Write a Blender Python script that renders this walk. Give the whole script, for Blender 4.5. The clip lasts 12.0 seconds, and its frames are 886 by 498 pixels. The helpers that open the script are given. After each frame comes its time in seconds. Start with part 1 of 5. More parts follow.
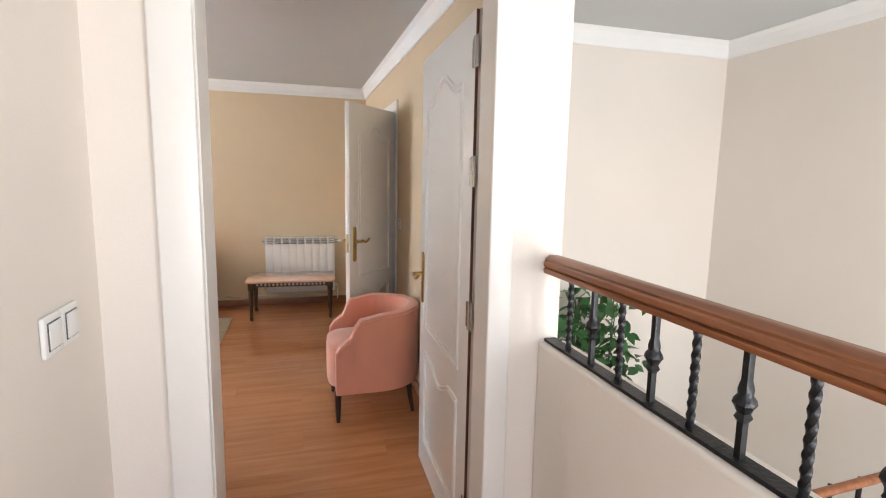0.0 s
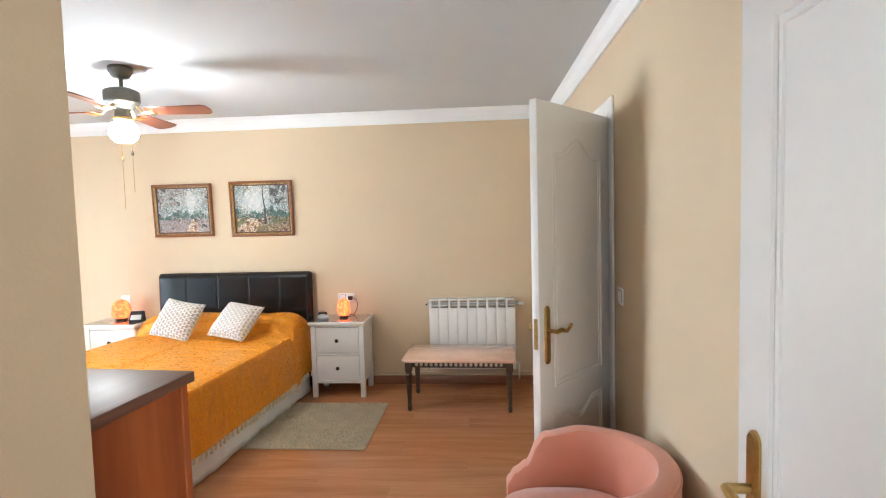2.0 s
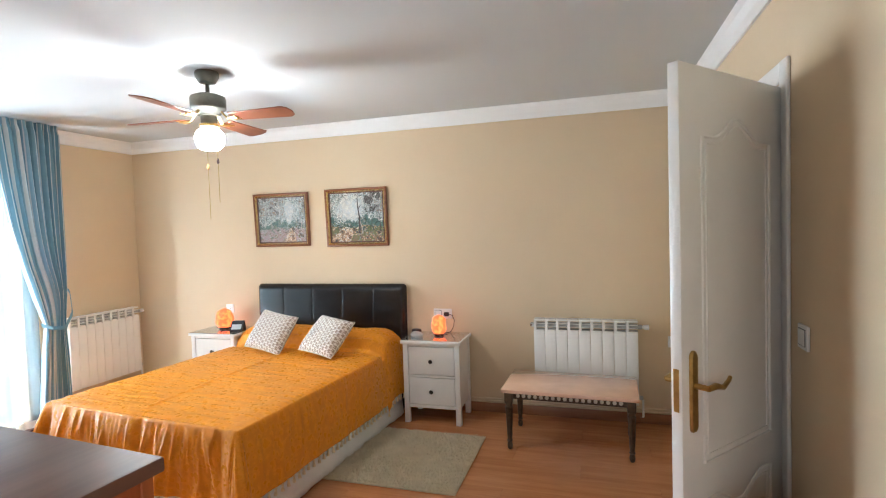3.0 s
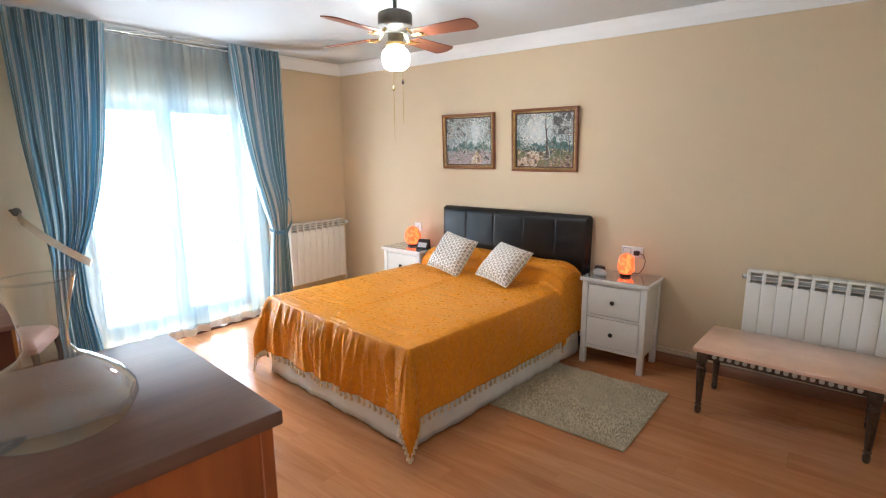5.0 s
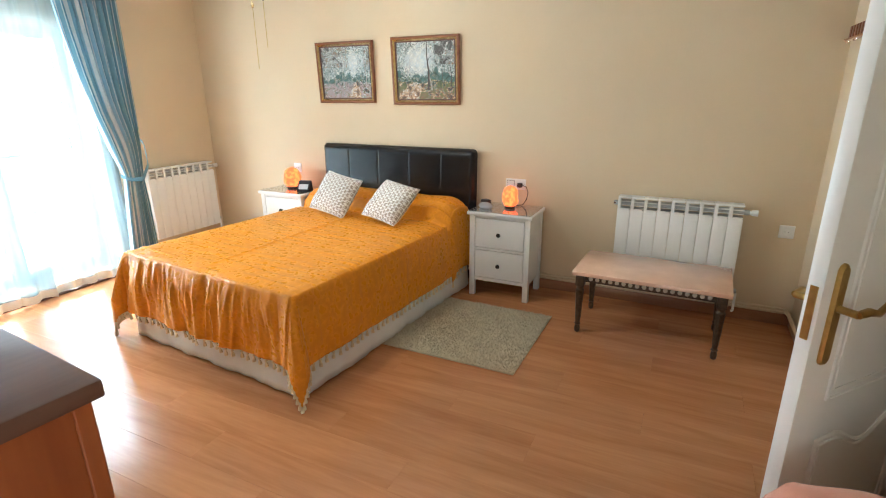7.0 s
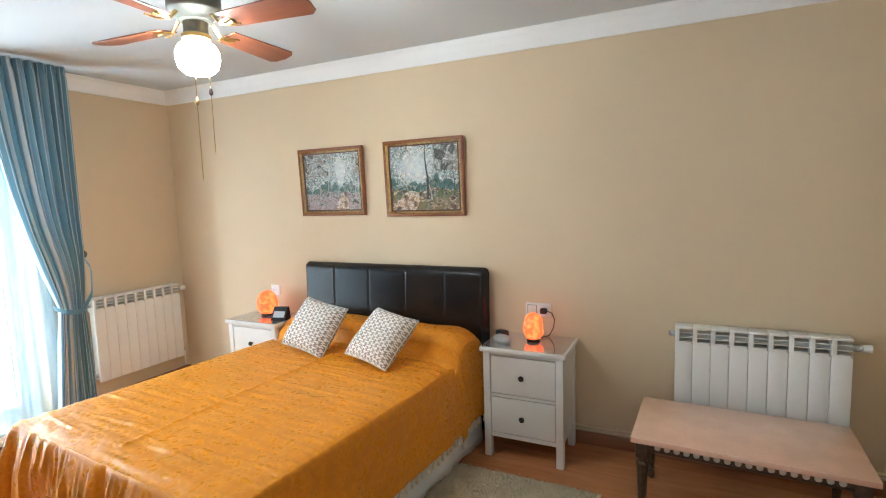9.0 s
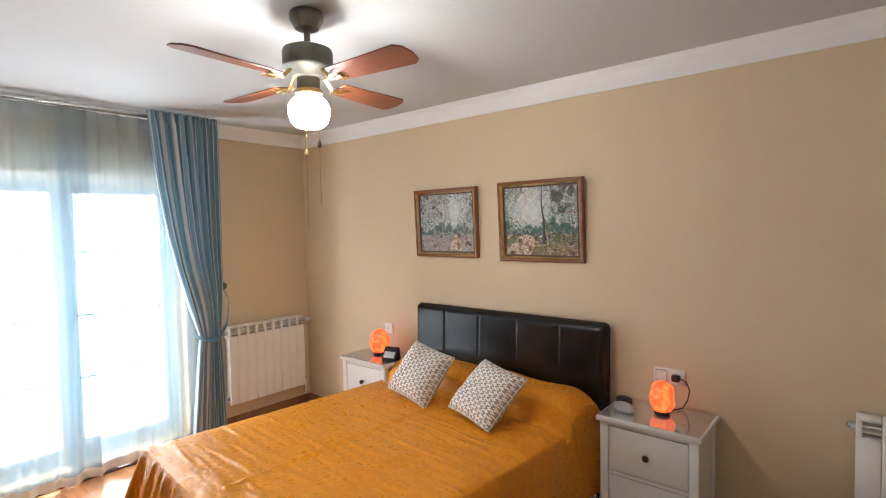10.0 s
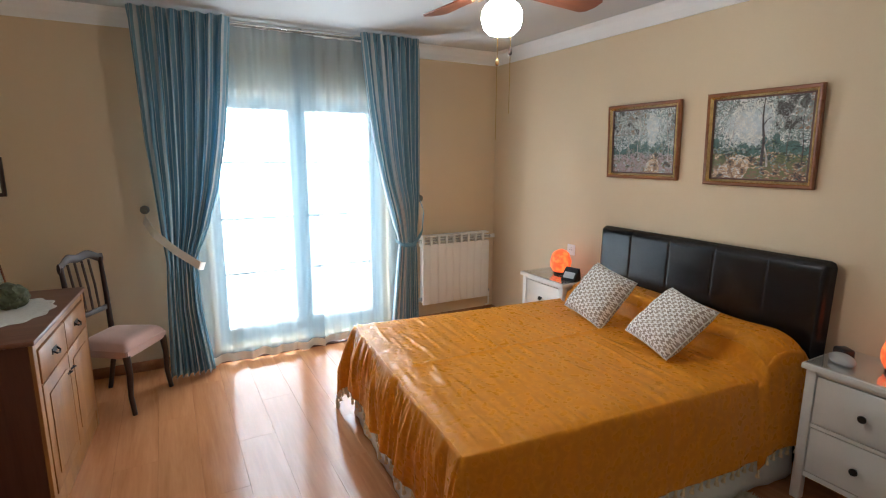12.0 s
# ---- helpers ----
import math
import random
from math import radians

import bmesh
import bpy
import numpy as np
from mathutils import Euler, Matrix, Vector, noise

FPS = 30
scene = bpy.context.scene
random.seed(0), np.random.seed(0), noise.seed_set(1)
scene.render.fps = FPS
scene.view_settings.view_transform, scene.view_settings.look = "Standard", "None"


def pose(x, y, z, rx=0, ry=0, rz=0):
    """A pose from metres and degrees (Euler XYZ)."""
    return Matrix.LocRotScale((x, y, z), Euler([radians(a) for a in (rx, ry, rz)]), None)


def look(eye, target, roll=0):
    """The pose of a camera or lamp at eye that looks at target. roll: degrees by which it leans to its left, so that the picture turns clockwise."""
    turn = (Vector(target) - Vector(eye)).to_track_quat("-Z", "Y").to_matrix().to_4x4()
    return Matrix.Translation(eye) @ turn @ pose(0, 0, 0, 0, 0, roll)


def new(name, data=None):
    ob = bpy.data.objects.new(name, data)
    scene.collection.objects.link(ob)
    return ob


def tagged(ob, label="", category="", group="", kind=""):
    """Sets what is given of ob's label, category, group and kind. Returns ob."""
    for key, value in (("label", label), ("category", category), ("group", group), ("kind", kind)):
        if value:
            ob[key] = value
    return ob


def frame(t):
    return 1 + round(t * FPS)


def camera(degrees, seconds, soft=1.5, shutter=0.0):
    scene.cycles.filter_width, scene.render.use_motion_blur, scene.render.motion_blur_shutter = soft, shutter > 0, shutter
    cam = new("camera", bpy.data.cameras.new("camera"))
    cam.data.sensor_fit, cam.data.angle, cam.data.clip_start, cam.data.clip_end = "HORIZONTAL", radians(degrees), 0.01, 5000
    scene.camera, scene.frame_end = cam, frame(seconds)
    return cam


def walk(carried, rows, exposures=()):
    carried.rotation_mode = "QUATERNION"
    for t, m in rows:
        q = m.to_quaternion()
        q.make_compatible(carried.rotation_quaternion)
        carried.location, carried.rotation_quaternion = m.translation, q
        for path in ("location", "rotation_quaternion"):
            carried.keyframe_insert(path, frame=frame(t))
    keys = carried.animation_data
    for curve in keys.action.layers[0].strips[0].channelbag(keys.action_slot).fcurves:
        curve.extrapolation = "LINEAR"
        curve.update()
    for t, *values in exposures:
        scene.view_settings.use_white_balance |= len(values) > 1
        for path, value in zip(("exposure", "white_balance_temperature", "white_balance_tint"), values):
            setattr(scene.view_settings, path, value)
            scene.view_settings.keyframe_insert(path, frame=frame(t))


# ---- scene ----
cam = camera(82.4, 12.0, 1.1)
PATH = [
    (0, (0.002, 0.122, 1.444), (0.554, 2.024, 1.17), 1.1),
    (0.5, (0.057, 0.466, 1.432), (0.414, 2.42, 1.201), 0.4),
    (1, (0.066, 0.864, 1.442), (0.246, 2.846, 1.243), -0.6),
    (1.5, (0.07, 1.242, 1.452), (0.089, 3.236, 1.301), -0.9),
    (2, (0.113, 1.566, 1.478), (-0.032, 3.557, 1.357), -1.5),
    (2.5, (0.119, 1.819, 1.508), (-0.202, 3.79, 1.399), -2.0),
    (3, (0.11, 2.049, 1.49), (-0.461, 3.964, 1.408), -1.8),
    (3.5, (0.103, 2.193, 1.553), (-0.732, 4.007, 1.444), -1.6),
    (5.5, (0.077, 2.278, 1.501), (-1.152, 3.781, 1.024), -0.9),
    (6, (0.085, 2.276, 1.474), (-1.078, 3.8, 0.904), -0.8),
    (6.5, (0.093, 2.299, 1.462), (-0.924, 3.905, 0.841), -0.6),
    (7, (0.051, 2.379, 1.469), (-0.778, 4.097, 0.869), -0.5),
    (9, (-0.293, 3.071, 1.491), (-1.159, 4.861, 1.28), -1.8),
    (9.5, (-0.327, 3.18, 1.563), (-1.39, 4.87, 1.443), -2.0),
    (10, (-0.31, 3.276, 1.586), (-1.595, 4.805, 1.497), -1.1),
    (10.5, (-0.285, 3.314, 1.572), (-1.761, 4.657, 1.452), -0.5),
    (11, (-0.252, 3.327, 1.558), (-1.868, 4.49, 1.366), -0.4),
    (11.5, (-0.252, 3.298, 1.545), (-1.941, 4.332, 1.266), -0.0),
    (12, (-0.261, 3.274, 1.519), (-1.985, 4.219, 1.154), 0.2),
]
EXPOSURE = [(0.0, 0.97, 5950, 10), (1.0, 1.00, 5950, 10), (1.5, 1.28, 5650, 9), (2.0, 1.22, 5600, 5), (2.5, 1.12, 5550, 3), (3.7, 0.72, 5750, 7), (5.5, 0.68, 5700, 6),
            (6.2, 0.84, 5700, 2), (7.0, 0.98, 5650, -1), (9.0, 0.72, 5550, 1), (9.5, 0.54, 5900, 6), (10.0, 0.26, 6150, 10), (10.5, -0.04, 6150, 10), (11.2, -0.15, 5950, 9), (12.0, -0.04, 5850, 6)]
walk(cam, [(t, look(eye, target, roll)) for t, eye, target, roll in PATH], EXPOSURE)

# ---- world and large lights ----
world = bpy.data.worlds.new("world")
scene.world = world
world.use_nodes = True
wn = world.node_tree.nodes
sky = wn.new("ShaderNodeTexSky")
sky.sky_type, sky.sun_disc = "NISHITA", False
sky.sun_elevation, sky.sun_rotation = radians(50), radians(150)
world.node_tree.links.new(sky.outputs[0], wn["Background"].inputs[0])
wn["Background"].inputs[1].default_value = 0.12


def lamp(name, m, width, height, watts, colour):
    data = bpy.data.lights.new(name, "AREA")
    data.shape, data.size, data.size_y, data.energy, data.color = "RECTANGLE", width, height, watts, colour
    ob = new(name, data)
    ob.matrix_world = m
    return ob


for leaf_y in (3.8975, 4.5525):
    lamp("balcony_daylight", look((-4.47, leaf_y, 1.01), (0, leaf_y, 1.01)), 0.54, 1.71, 42, (0.95, 0.98, 1.0))
# added lamps brighten hall and stairwell; their windows are assumed and out of view
lamp("assumed_hall_daylight", look((0.1, -1.72, 1.45), (0.1, 3, 1.35)), 0.9, 1.3, 13, (1.0, 0.985, 0.97))
lamp("assumed_stair_daylight", look((1.9, -1.68, 0.9), (1.9, 3, 0.9)), 1.3, 1.6, 54, (1.0, 0.965, 0.90))


# ---- materials ----
def mat(name, colour, rough=0.5, metal=0.0, var=0.08, scale=6.0, bump=0.0, bscale=80.0, coat=0.0, sheen=0.0):
    """A plain surface with two scales of tone and fine relief."""
    m = bpy.data.materials.new(name)
    m.use_nodes = True
    n, l = m.node_tree.nodes, m.node_tree.links
    p = n["Principled BSDF"]
    p.inputs["Roughness"].default_value, p.inputs["Metallic"].default_value = rough, metal
    p.inputs["Coat Weight"].default_value, p.inputs["Sheen Weight"].default_value = coat, sheen
    p.inputs["Coat Roughness"].default_value = 0.12
    tc = n.new("ShaderNodeTexCoord")
    big, small, mix = n.new("ShaderNodeTexNoise"), n.new("ShaderNodeTexNoise"), n.new("ShaderNodeMix")
    big.inputs["Scale"].default_value, small.inputs["Scale"].default_value = scale, bscale
    big.inputs["Detail"].default_value = 5
    add = n.new("ShaderNodeMath")
    add.operation = "MULTIPLY_ADD"
    add.inputs[1].default_value = 0.35
    l.new(tc.outputs["Object"], big.inputs["Vector"])
    l.new(tc.outputs["Object"], small.inputs["Vector"])
    l.new(small.outputs["Fac"], add.inputs[0])
    l.new(big.outputs["Fac"], add.inputs[2])
    ramp = n.new("ShaderNodeMapRange")
    ramp.inputs["From Min"].default_value, ramp.inputs["From Max"].default_value = 0.4, 0.95
    l.new(add.outputs[0], ramp.inputs["Value"])
    mix.data_type = "RGBA"
    mix.inputs["A"].default_value = (*[c * (1 - var) for c in colour], 1)
    mix.inputs["B"].default_value = (*[min(1, c * (1 + var)) for c in colour], 1)
    l.new(ramp.outputs[0], mix.inputs["Factor"])
    l.new(mix.outputs["Result"], p.inputs["Base Color"])
    if bump:
        b = n.new("ShaderNodeBump")
        b.inputs["Strength"].default_value, b.inputs["Distance"].default_value = bump, 0.004
        l.new(small.outputs["Fac"], b.inputs["Height"])
        l.new(b.outputs[0], p.inputs["Normal"])
    return m


def wood(name, dark, light, along="X", rough=0.35, grain=1.0, vary=0.0, coat=0.0):
    """Wood with stretched grain; vary: tone from piece to piece."""
    m = bpy.data.materials.new(name)
    m.use_nodes = True
    n, l = m.node_tree.nodes, m.node_tree.links
    p = n["Principled BSDF"]
    p.inputs["Roughness"].default_value = rough
    p.inputs["Coat Weight"].default_value, p.inputs["Coat Roughness"].default_value = coat, 0.15
    tc, mp = n.new("ShaderNodeTexCoord"), n.new("ShaderNodeMapping")
    stretch = {"X": (1.2, 14, 14), "Y": (14, 1.2, 14), "Z": (14, 14, 1.2)}[along]
    mp.inputs["Scale"].default_value = [c * grain for c in stretch]
    info = n.new("ShaderNodeObjectInfo")
    shift = n.new("ShaderNodeVectorMath")
    shift.operation = "MULTIPLY_ADD"
    shift.inputs[1].default_value = (7, 7, 7)
    l.new(info.outputs["Random"], shift.inputs[0])
    l.new(tc.outputs["Object"], shift.inputs[2])
    l.new(shift.outputs[0], mp.inputs["Vector"])
    a, f = n.new("ShaderNodeTexNoise"), n.new("ShaderNodeTexNoise")
    a.inputs["Scale"].default_value, a.inputs["Detail"].default_value, a.inputs["Distortion"].default_value = 1.0, 6, 0.8
    f.inputs["Scale"].default_value, f.inputs["Detail"].default_value = 7.0, 3
    l.new(mp.outputs[0], a.inputs["Vector"])
    l.new(mp.outputs[0], f.inputs["Vector"])
    add = n.new("ShaderNodeMath")
    add.operation = "MULTIPLY_ADD"
    add.inputs[1].default_value = 0.3
    l.new(f.outputs["Fac"], add.inputs[0])
    l.new(a.outputs["Fac"], add.inputs[2])
    add2 = n.new("ShaderNodeMath")
    add2.operation = "MULTIPLY_ADD"
    add2.inputs[1].default_value = vary
    l.new(info.outputs["Random"], add2.inputs[0])
    l.new(add.outputs[0], add2.inputs[2])
    ramp = n.new("ShaderNodeValToRGB")
    e = ramp.color_ramp.elements
    e[0].position, e[0].color = 0.45, (*dark, 1)
    e[1].position, e[1].color = 0.85 + vary, (*light, 1)
    l.new(add2.outputs[0], ramp.inputs[0])
    l.new(ramp.outputs[0], p.inputs["Base Color"])
    b = n.new("ShaderNodeBump")
    b.inputs["Strength"].default_value, b.inputs["Distance"].default_value = 0.08, 0.002
    l.new(f.outputs["Fac"], b.inputs["Height"])
    l.new(b.outputs[0], p.inputs["Normal"])
    return m


def glow(name, colour, strength, colour2=None, scale=18.0):
    m = bpy.data.materials.new(name)
    m.use_nodes = True
    n, l = m.node_tree.nodes, m.node_tree.links
    p = n["Principled BSDF"]
    p.inputs["Base Color"].default_value = (*colour, 1)
    p.inputs["Roughness"].default_value = 0.45
    p.inputs["Emission Color"].default_value = (*colour, 1)
    p.inputs["Emission Strength"].default_value = strength
    if colour2:
        t, r = n.new("ShaderNodeTexNoise"), n.new("ShaderNodeValToRGB")
        t.inputs["Scale"].default_value, t.inputs["Detail"].default_value = scale, 4
        e = r.color_ramp.elements
        e[0].position, e[0].color, e[1].position, e[1].color = 0.44, (*colour, 1), 0.62, (*colour2, 1)
        l.new(t.outputs["Fac"], r.inputs[0])
        l.new(r.outputs[0], p.inputs["Emission Color"])
        b = n.new("ShaderNodeBump")
        b.inputs["Strength"].default_value, b.inputs["Distance"].default_value = 0.5, 0.01
        l.new(t.outputs["Fac"], b.inputs["Height"])
        l.new(b.outputs[0], p.inputs["Normal"])
    return m


def glass(name):
    """A thin clear wall of glass: see-through, with gloss that grows towards the rim."""
    m = bpy.data.materials.new(name)
    m.use_nodes = True
    n, l = m.node_tree.nodes, m.node_tree.links
    n.remove(n["Principled BSDF"])
    tr, gl, mx, fr = n.new("ShaderNodeBsdfTransparent"), n.new("ShaderNodeBsdfGlossy"), n.new("ShaderNodeMixShader"), n.new("ShaderNodeLayerWeight")
    pw, ml, ad = (n.new("ShaderNodeMath") for _ in range(3))
    pw.operation, ml.operation, ad.operation = "POWER", "MULTIPLY", "ADD"
    pw.inputs[1].default_value, ml.inputs[1].default_value, ad.inputs[1].default_value = 2.3, 1.0, 0.06
    tr.inputs[0].default_value = (0.97, 0.98, 0.975, 1)
    gl.inputs["Roughness"].default_value = 0.02
    fr.inputs["Blend"].default_value = 0.5
    l.new(fr.outputs["Facing"], pw.inputs[0])
    l.new(pw.outputs[0], ml.inputs[0])
    l.new(ml.outputs[0], ad.inputs[0])
    l.new(ad.outputs[0], mx.inputs[0])
    l.new(tr.outputs[0], mx.inputs[1])
    l.new(gl.outputs[0], mx.inputs[2])
    l.new(mx.outputs[0], n["Material Output"].inputs[0])
    return m


def veil(name, colour, through_colour, clear):
    """Sheer cloth: partly open weave, the rest lets light through."""
    m = bpy.data.materials.new(name)
    m.use_nodes = True
    n, l = m.node_tree.nodes, m.node_tree.links
    n.remove(n["Principled BSDF"])
    out = n["Material Output"]
    tr, tl, df, m1, m2 = (n.new("ShaderNodeBsdfTransparent"), n.new("ShaderNodeBsdfTranslucent"), n.new("ShaderNodeBsdfDiffuse"),
                          n.new("ShaderNodeMixShader"), n.new("ShaderNodeMixShader"))
    tl.inputs[0].default_value, df.inputs[0].default_value = (*through_colour, 1), (*colour, 1)
    m1.inputs[0].default_value = 0.5
    tc, t, r = n.new("ShaderNodeTexCoord"), n.new("ShaderNodeTexNoise"), n.new("ShaderNodeMapRange")
    mp = n.new("ShaderNodeMapping")
    mp.inputs["Scale"].default_value = (1, 22, 0.5)
    t.inputs["Scale"].default_value = 1.0
    l.new(tc.outputs["Object"], mp.inputs["Vector"])
    l.new(mp.outputs[0], t.inputs["Vector"])
    r.inputs["To Min"].default_value, r.inputs["To Max"].default_value = clear - 0.09, clear + 0.09
    l.new(t.outputs["Fac"], r.inputs["Value"])
    l.new(r.outputs[0], m2.inputs[0])
    l.new(tl.outputs[0], m1.inputs[1])
    l.new(df.outputs[0], m1.inputs[2])
    l.new(m1.outputs[0], m2.inputs[1])
    l.new(tr.outputs[0], m2.inputs[2])
    l.new(m2.outputs[0], out.inputs[0])
    return m


def striped(name, bands, repeats, rough=0.7):
    """Woven stripes that follow the cloth's own u; bands: (position, colour)."""
    m = bpy.data.materials.new(name)
    m.use_nodes = True
    n, l = m.node_tree.nodes, m.node_tree.links
    p = n["Principled BSDF"]
    p.inputs["Roughness"].default_value, p.inputs["Sheen Weight"].default_value = rough, 0.2
    tc, sep, mul, fr, ramp = (n.new("ShaderNodeTexCoord"), n.new("ShaderNodeSeparateXYZ"), n.new("ShaderNodeMath"),
                              n.new("ShaderNodeMath"), n.new("ShaderNodeValToRGB"))
    mul.operation, fr.operation = "MULTIPLY", "FRACT"
    mul.inputs[1].default_value = repeats
    ramp.color_ramp.interpolation = "CONSTANT"
    e = ramp.color_ramp.elements
    while len(e) < len(bands):
        e.new(0.5)
    for k, (q, c) in enumerate(bands):
        e[k].position, e[k].color = q, (*c, 1)
    l.new(tc.outputs["UV"], sep.inputs[0])
    l.new(sep.outputs["X"], mul.inputs[0])
    l.new(mul.outputs[0], fr.inputs[0])
    l.new(fr.outputs[0], ramp.inputs[0])
    l.new(ramp.outputs[0], p.inputs["Base Color"])
    tl, mx = n.new("ShaderNodeBsdfTranslucent"), n.new("ShaderNodeMixShader")
    mx.inputs[0].default_value = 0.45
    l.new(ramp.outputs[0], tl.inputs[0])
    l.new(p.outputs[0], mx.inputs[1])
    l.new(tl.outputs[0], mx.inputs[2])
    l.new(mx.outputs[0], n["Material Output"].inputs[0])
    return m


M_WALL = mat("beige_wall_paint", (0.69, 0.552, 0.37), 0.75, var=0.03, scale=1.5, bump=0.12, bscale=160)
M_HALL = mat("cream_hall_paint", (0.80, 0.74, 0.675), 0.75, var=0.03, scale=1.5, bump=0.12, bscale=160)
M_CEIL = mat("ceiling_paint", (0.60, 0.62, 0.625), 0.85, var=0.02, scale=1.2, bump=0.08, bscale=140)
M_WHITE = mat("white_lacquer", (0.82, 0.80, 0.765), 0.3, var=0.02, scale=3)
M_CORNICE = mat("white_plaster", (0.88, 0.88, 0.87), 0.7, var=0.02, scale=4)
M_FURN = mat("white_stained_wood", (0.80, 0.79, 0.76), 0.4, var=0.03, scale=5, bump=0.06, bscale=120)
M_FLOOR = wood("laminate_plank", (0.41, 0.165, 0.064), (0.58, 0.268, 0.112), "X", 0.14, 0.9, vary=0.10)
M_FLOOR.node_tree.nodes["Principled BSDF"].inputs["Specular IOR Level"].default_value = 0.5
M_BASE = wood("baseboard_wood", (0.24, 0.10, 0.045), (0.34, 0.16, 0.075), "X", 0.35, 1.0)
M_DARKTOP = wood("walnut_top", (0.15, 0.066, 0.042), (0.22, 0.108, 0.070), "Y", 0.42, 0.8)
M_CHERRY = wood("cherry_panel", (0.31, 0.070, 0.014), (0.45, 0.120, 0.024), "Z", 0.5, 0.7)
M_PINE = wood("honey_pine", (0.32, 0.135, 0.035), (0.45, 0.21, 0.062), "Z", 0.4, 0.8)
M_CABSIDE = wood("dark_cabinet_side", (0.07, 0.025, 0.016), (0.12, 0.045, 0.028), "Z", 0.4, 1.0)
M_RAIL = wood("oak_handrail", (0.17, 0.052, 0.018), (0.33, 0.13, 0.05), "Y", 0.38, 1.9, coat=0.08)
M_BLADE = wood("fan_blade_wood", (0.15, 0.042, 0.020), (0.24, 0.080, 0.036), "X", 0.35, 1.0)
M_LEG = mat("dark_leg_wood", (0.035, 0.016, 0.011), 0.35, var=0.2, scale=20)
M_IRON = mat("black_wrought_iron", (0.02, 0.02, 0.022), 0.38, 0.6, var=0.3, scale=40, bump=0.3, bscale=90)
M_BRASS = mat("aged_brass", (0.52, 0.36, 0.13), 0.28, 1.0, var=0.2, scale=30)
M_NICKEL = mat("pewter_metal", (0.17, 0.165, 0.14), 0.46, 0.6, var=0.15, scale=20)
M_CHROME = mat("steel", (0.6, 0.6, 0.6), 0.25, 1.0, var=0.05)
M_PINK = mat("pink_velvet", (0.70, 0.30, 0.20), 0.85, var=0.06, scale=5, bump=0.15, bscale=220, sheen=0.5)
M_PINKSEAT = mat("faded_pink_cloth", (0.62, 0.40, 0.34), 0.85, var=0.08, scale=9, bump=0.15, bscale=220, sheen=0.3)
M_MARBLE = mat("pink_marble", (0.80, 0.51, 0.37), 0.08, var=0.10, scale=7, coat=0.8)
M_BENCHLEG = mat("antique_bronze_wood", (0.078, 0.048, 0.026), 0.45, 0.2, var=0.45, scale=45, bump=0.3, bscale=120)
M_BEAD = mat("ivory_bead", (0.62, 0.55, 0.45), 0.35, var=0.1, scale=20)
M_LEATHER = mat("black_leather", (0.007, 0.007, 0.008), 0.27, var=0.2, scale=12, bump=0.06, bscale=170)
M_LEATHER.node_tree.nodes["Principled BSDF"].inputs["Specular IOR Level"].default_value = 0.5
M_SKIRT = mat("white_valance_cloth", (0.85, 0.84, 0.80), 0.85, var=0.04, scale=7, bump=0.1, bscale=250)
M_RUG = mat("beige_shag", (0.60, 0.52, 0.37), 0.95, var=0.12, scale=9, bump=0.6, bscale=160)
M_TASSEL = mat("pale_gold_tassel", (0.80, 0.66, 0.42), 0.8, var=0.2, scale=60)
M_RADIATOR = mat("radiator_enamel", (0.82, 0.81, 0.77), 0.35, var=0.02, scale=5)
# grey carries the shade inside the radiator tops
M_RECESS = mat("recess_shade_grey", (0.46, 0.47, 0.46), 0.6, var=0.1, scale=30)
M_PIPE = mat("beige_pipe_paint", (0.72, 0.61, 0.44), 0.4, var=0.04, scale=8)
# dark tone for the shadow line round switch rockers
M_GAP = mat("switch_gap_shade", (0.16, 0.16, 0.17), 0.6, var=0.05)
M_PLASTIC = mat("white_plastic", (0.82, 0.82, 0.80), 0.35, var=0.02)
M_GREYPL = mat("grey_plastic", (0.45, 0.46, 0.47), 0.35, var=0.05)
M_BLACKPL = mat("black_plastic", (0.015, 0.015, 0.017), 0.3, var=0.1)
M_KNOB = mat("dark_knob", (0.02, 0.018, 0.016), 0.3, 0.3, var=0.1)
M_GOLD = mat("gilded_moulding", (0.86, 0.62, 0.30), 0.27, 0.85, var=0.25, scale=25)
M_FRAME = wood("brown_frame", (0.17, 0.055, 0.020), (0.30, 0.115, 0.045), "X", 0.35, 1.4)
M_TIE = mat("ivory_tieback", (0.66, 0.63, 0.55), 0.8, var=0.06, scale=20)
M_GLASS = glass("clear_glass")
M_PANE = mat("window_pane", (0.97, 0.98, 0.98), 0.0, var=0.0)
M_PANE.node_tree.nodes["Principled BSDF"].inputs["Transmission Weight"].default_value = 1.0
M_PANE.node_tree.nodes["Principled BSDF"].inputs["IOR"].default_value = 1.03
M_SASH = mat("grey_white_sash", (0.52, 0.52, 0.52), 0.4, var=0.03, scale=4)
M_SHEER = veil("white_sheer", (0.56, 0.63, 0.66), (0.045, 0.085, 0.11), 0.38)
M_GLOBE = glow("opal_globe", (1.0, 0.95, 0.88), 80.0)
M_SALT = glow("salt_crystal", (0.95, 0.09, 0.02), 1.15, (1.0, 0.24, 0.05), 5.0)
M_SALT.node_tree.nodes["Principled BSDF"].inputs["Base Color"].default_value = (0.45, 0.10, 0.04, 1)
M_LEAF = mat("plant_leaf", (0.035, 0.11, 0.03), 0.4, var=0.4, scale=9)
M_SOIL = mat("potting_soil", (0.05, 0.035, 0.025), 0.9, var=0.3, scale=40)
M_POT = mat("terracotta", (0.42, 0.19, 0.10), 0.7, var=0.12, scale=12)
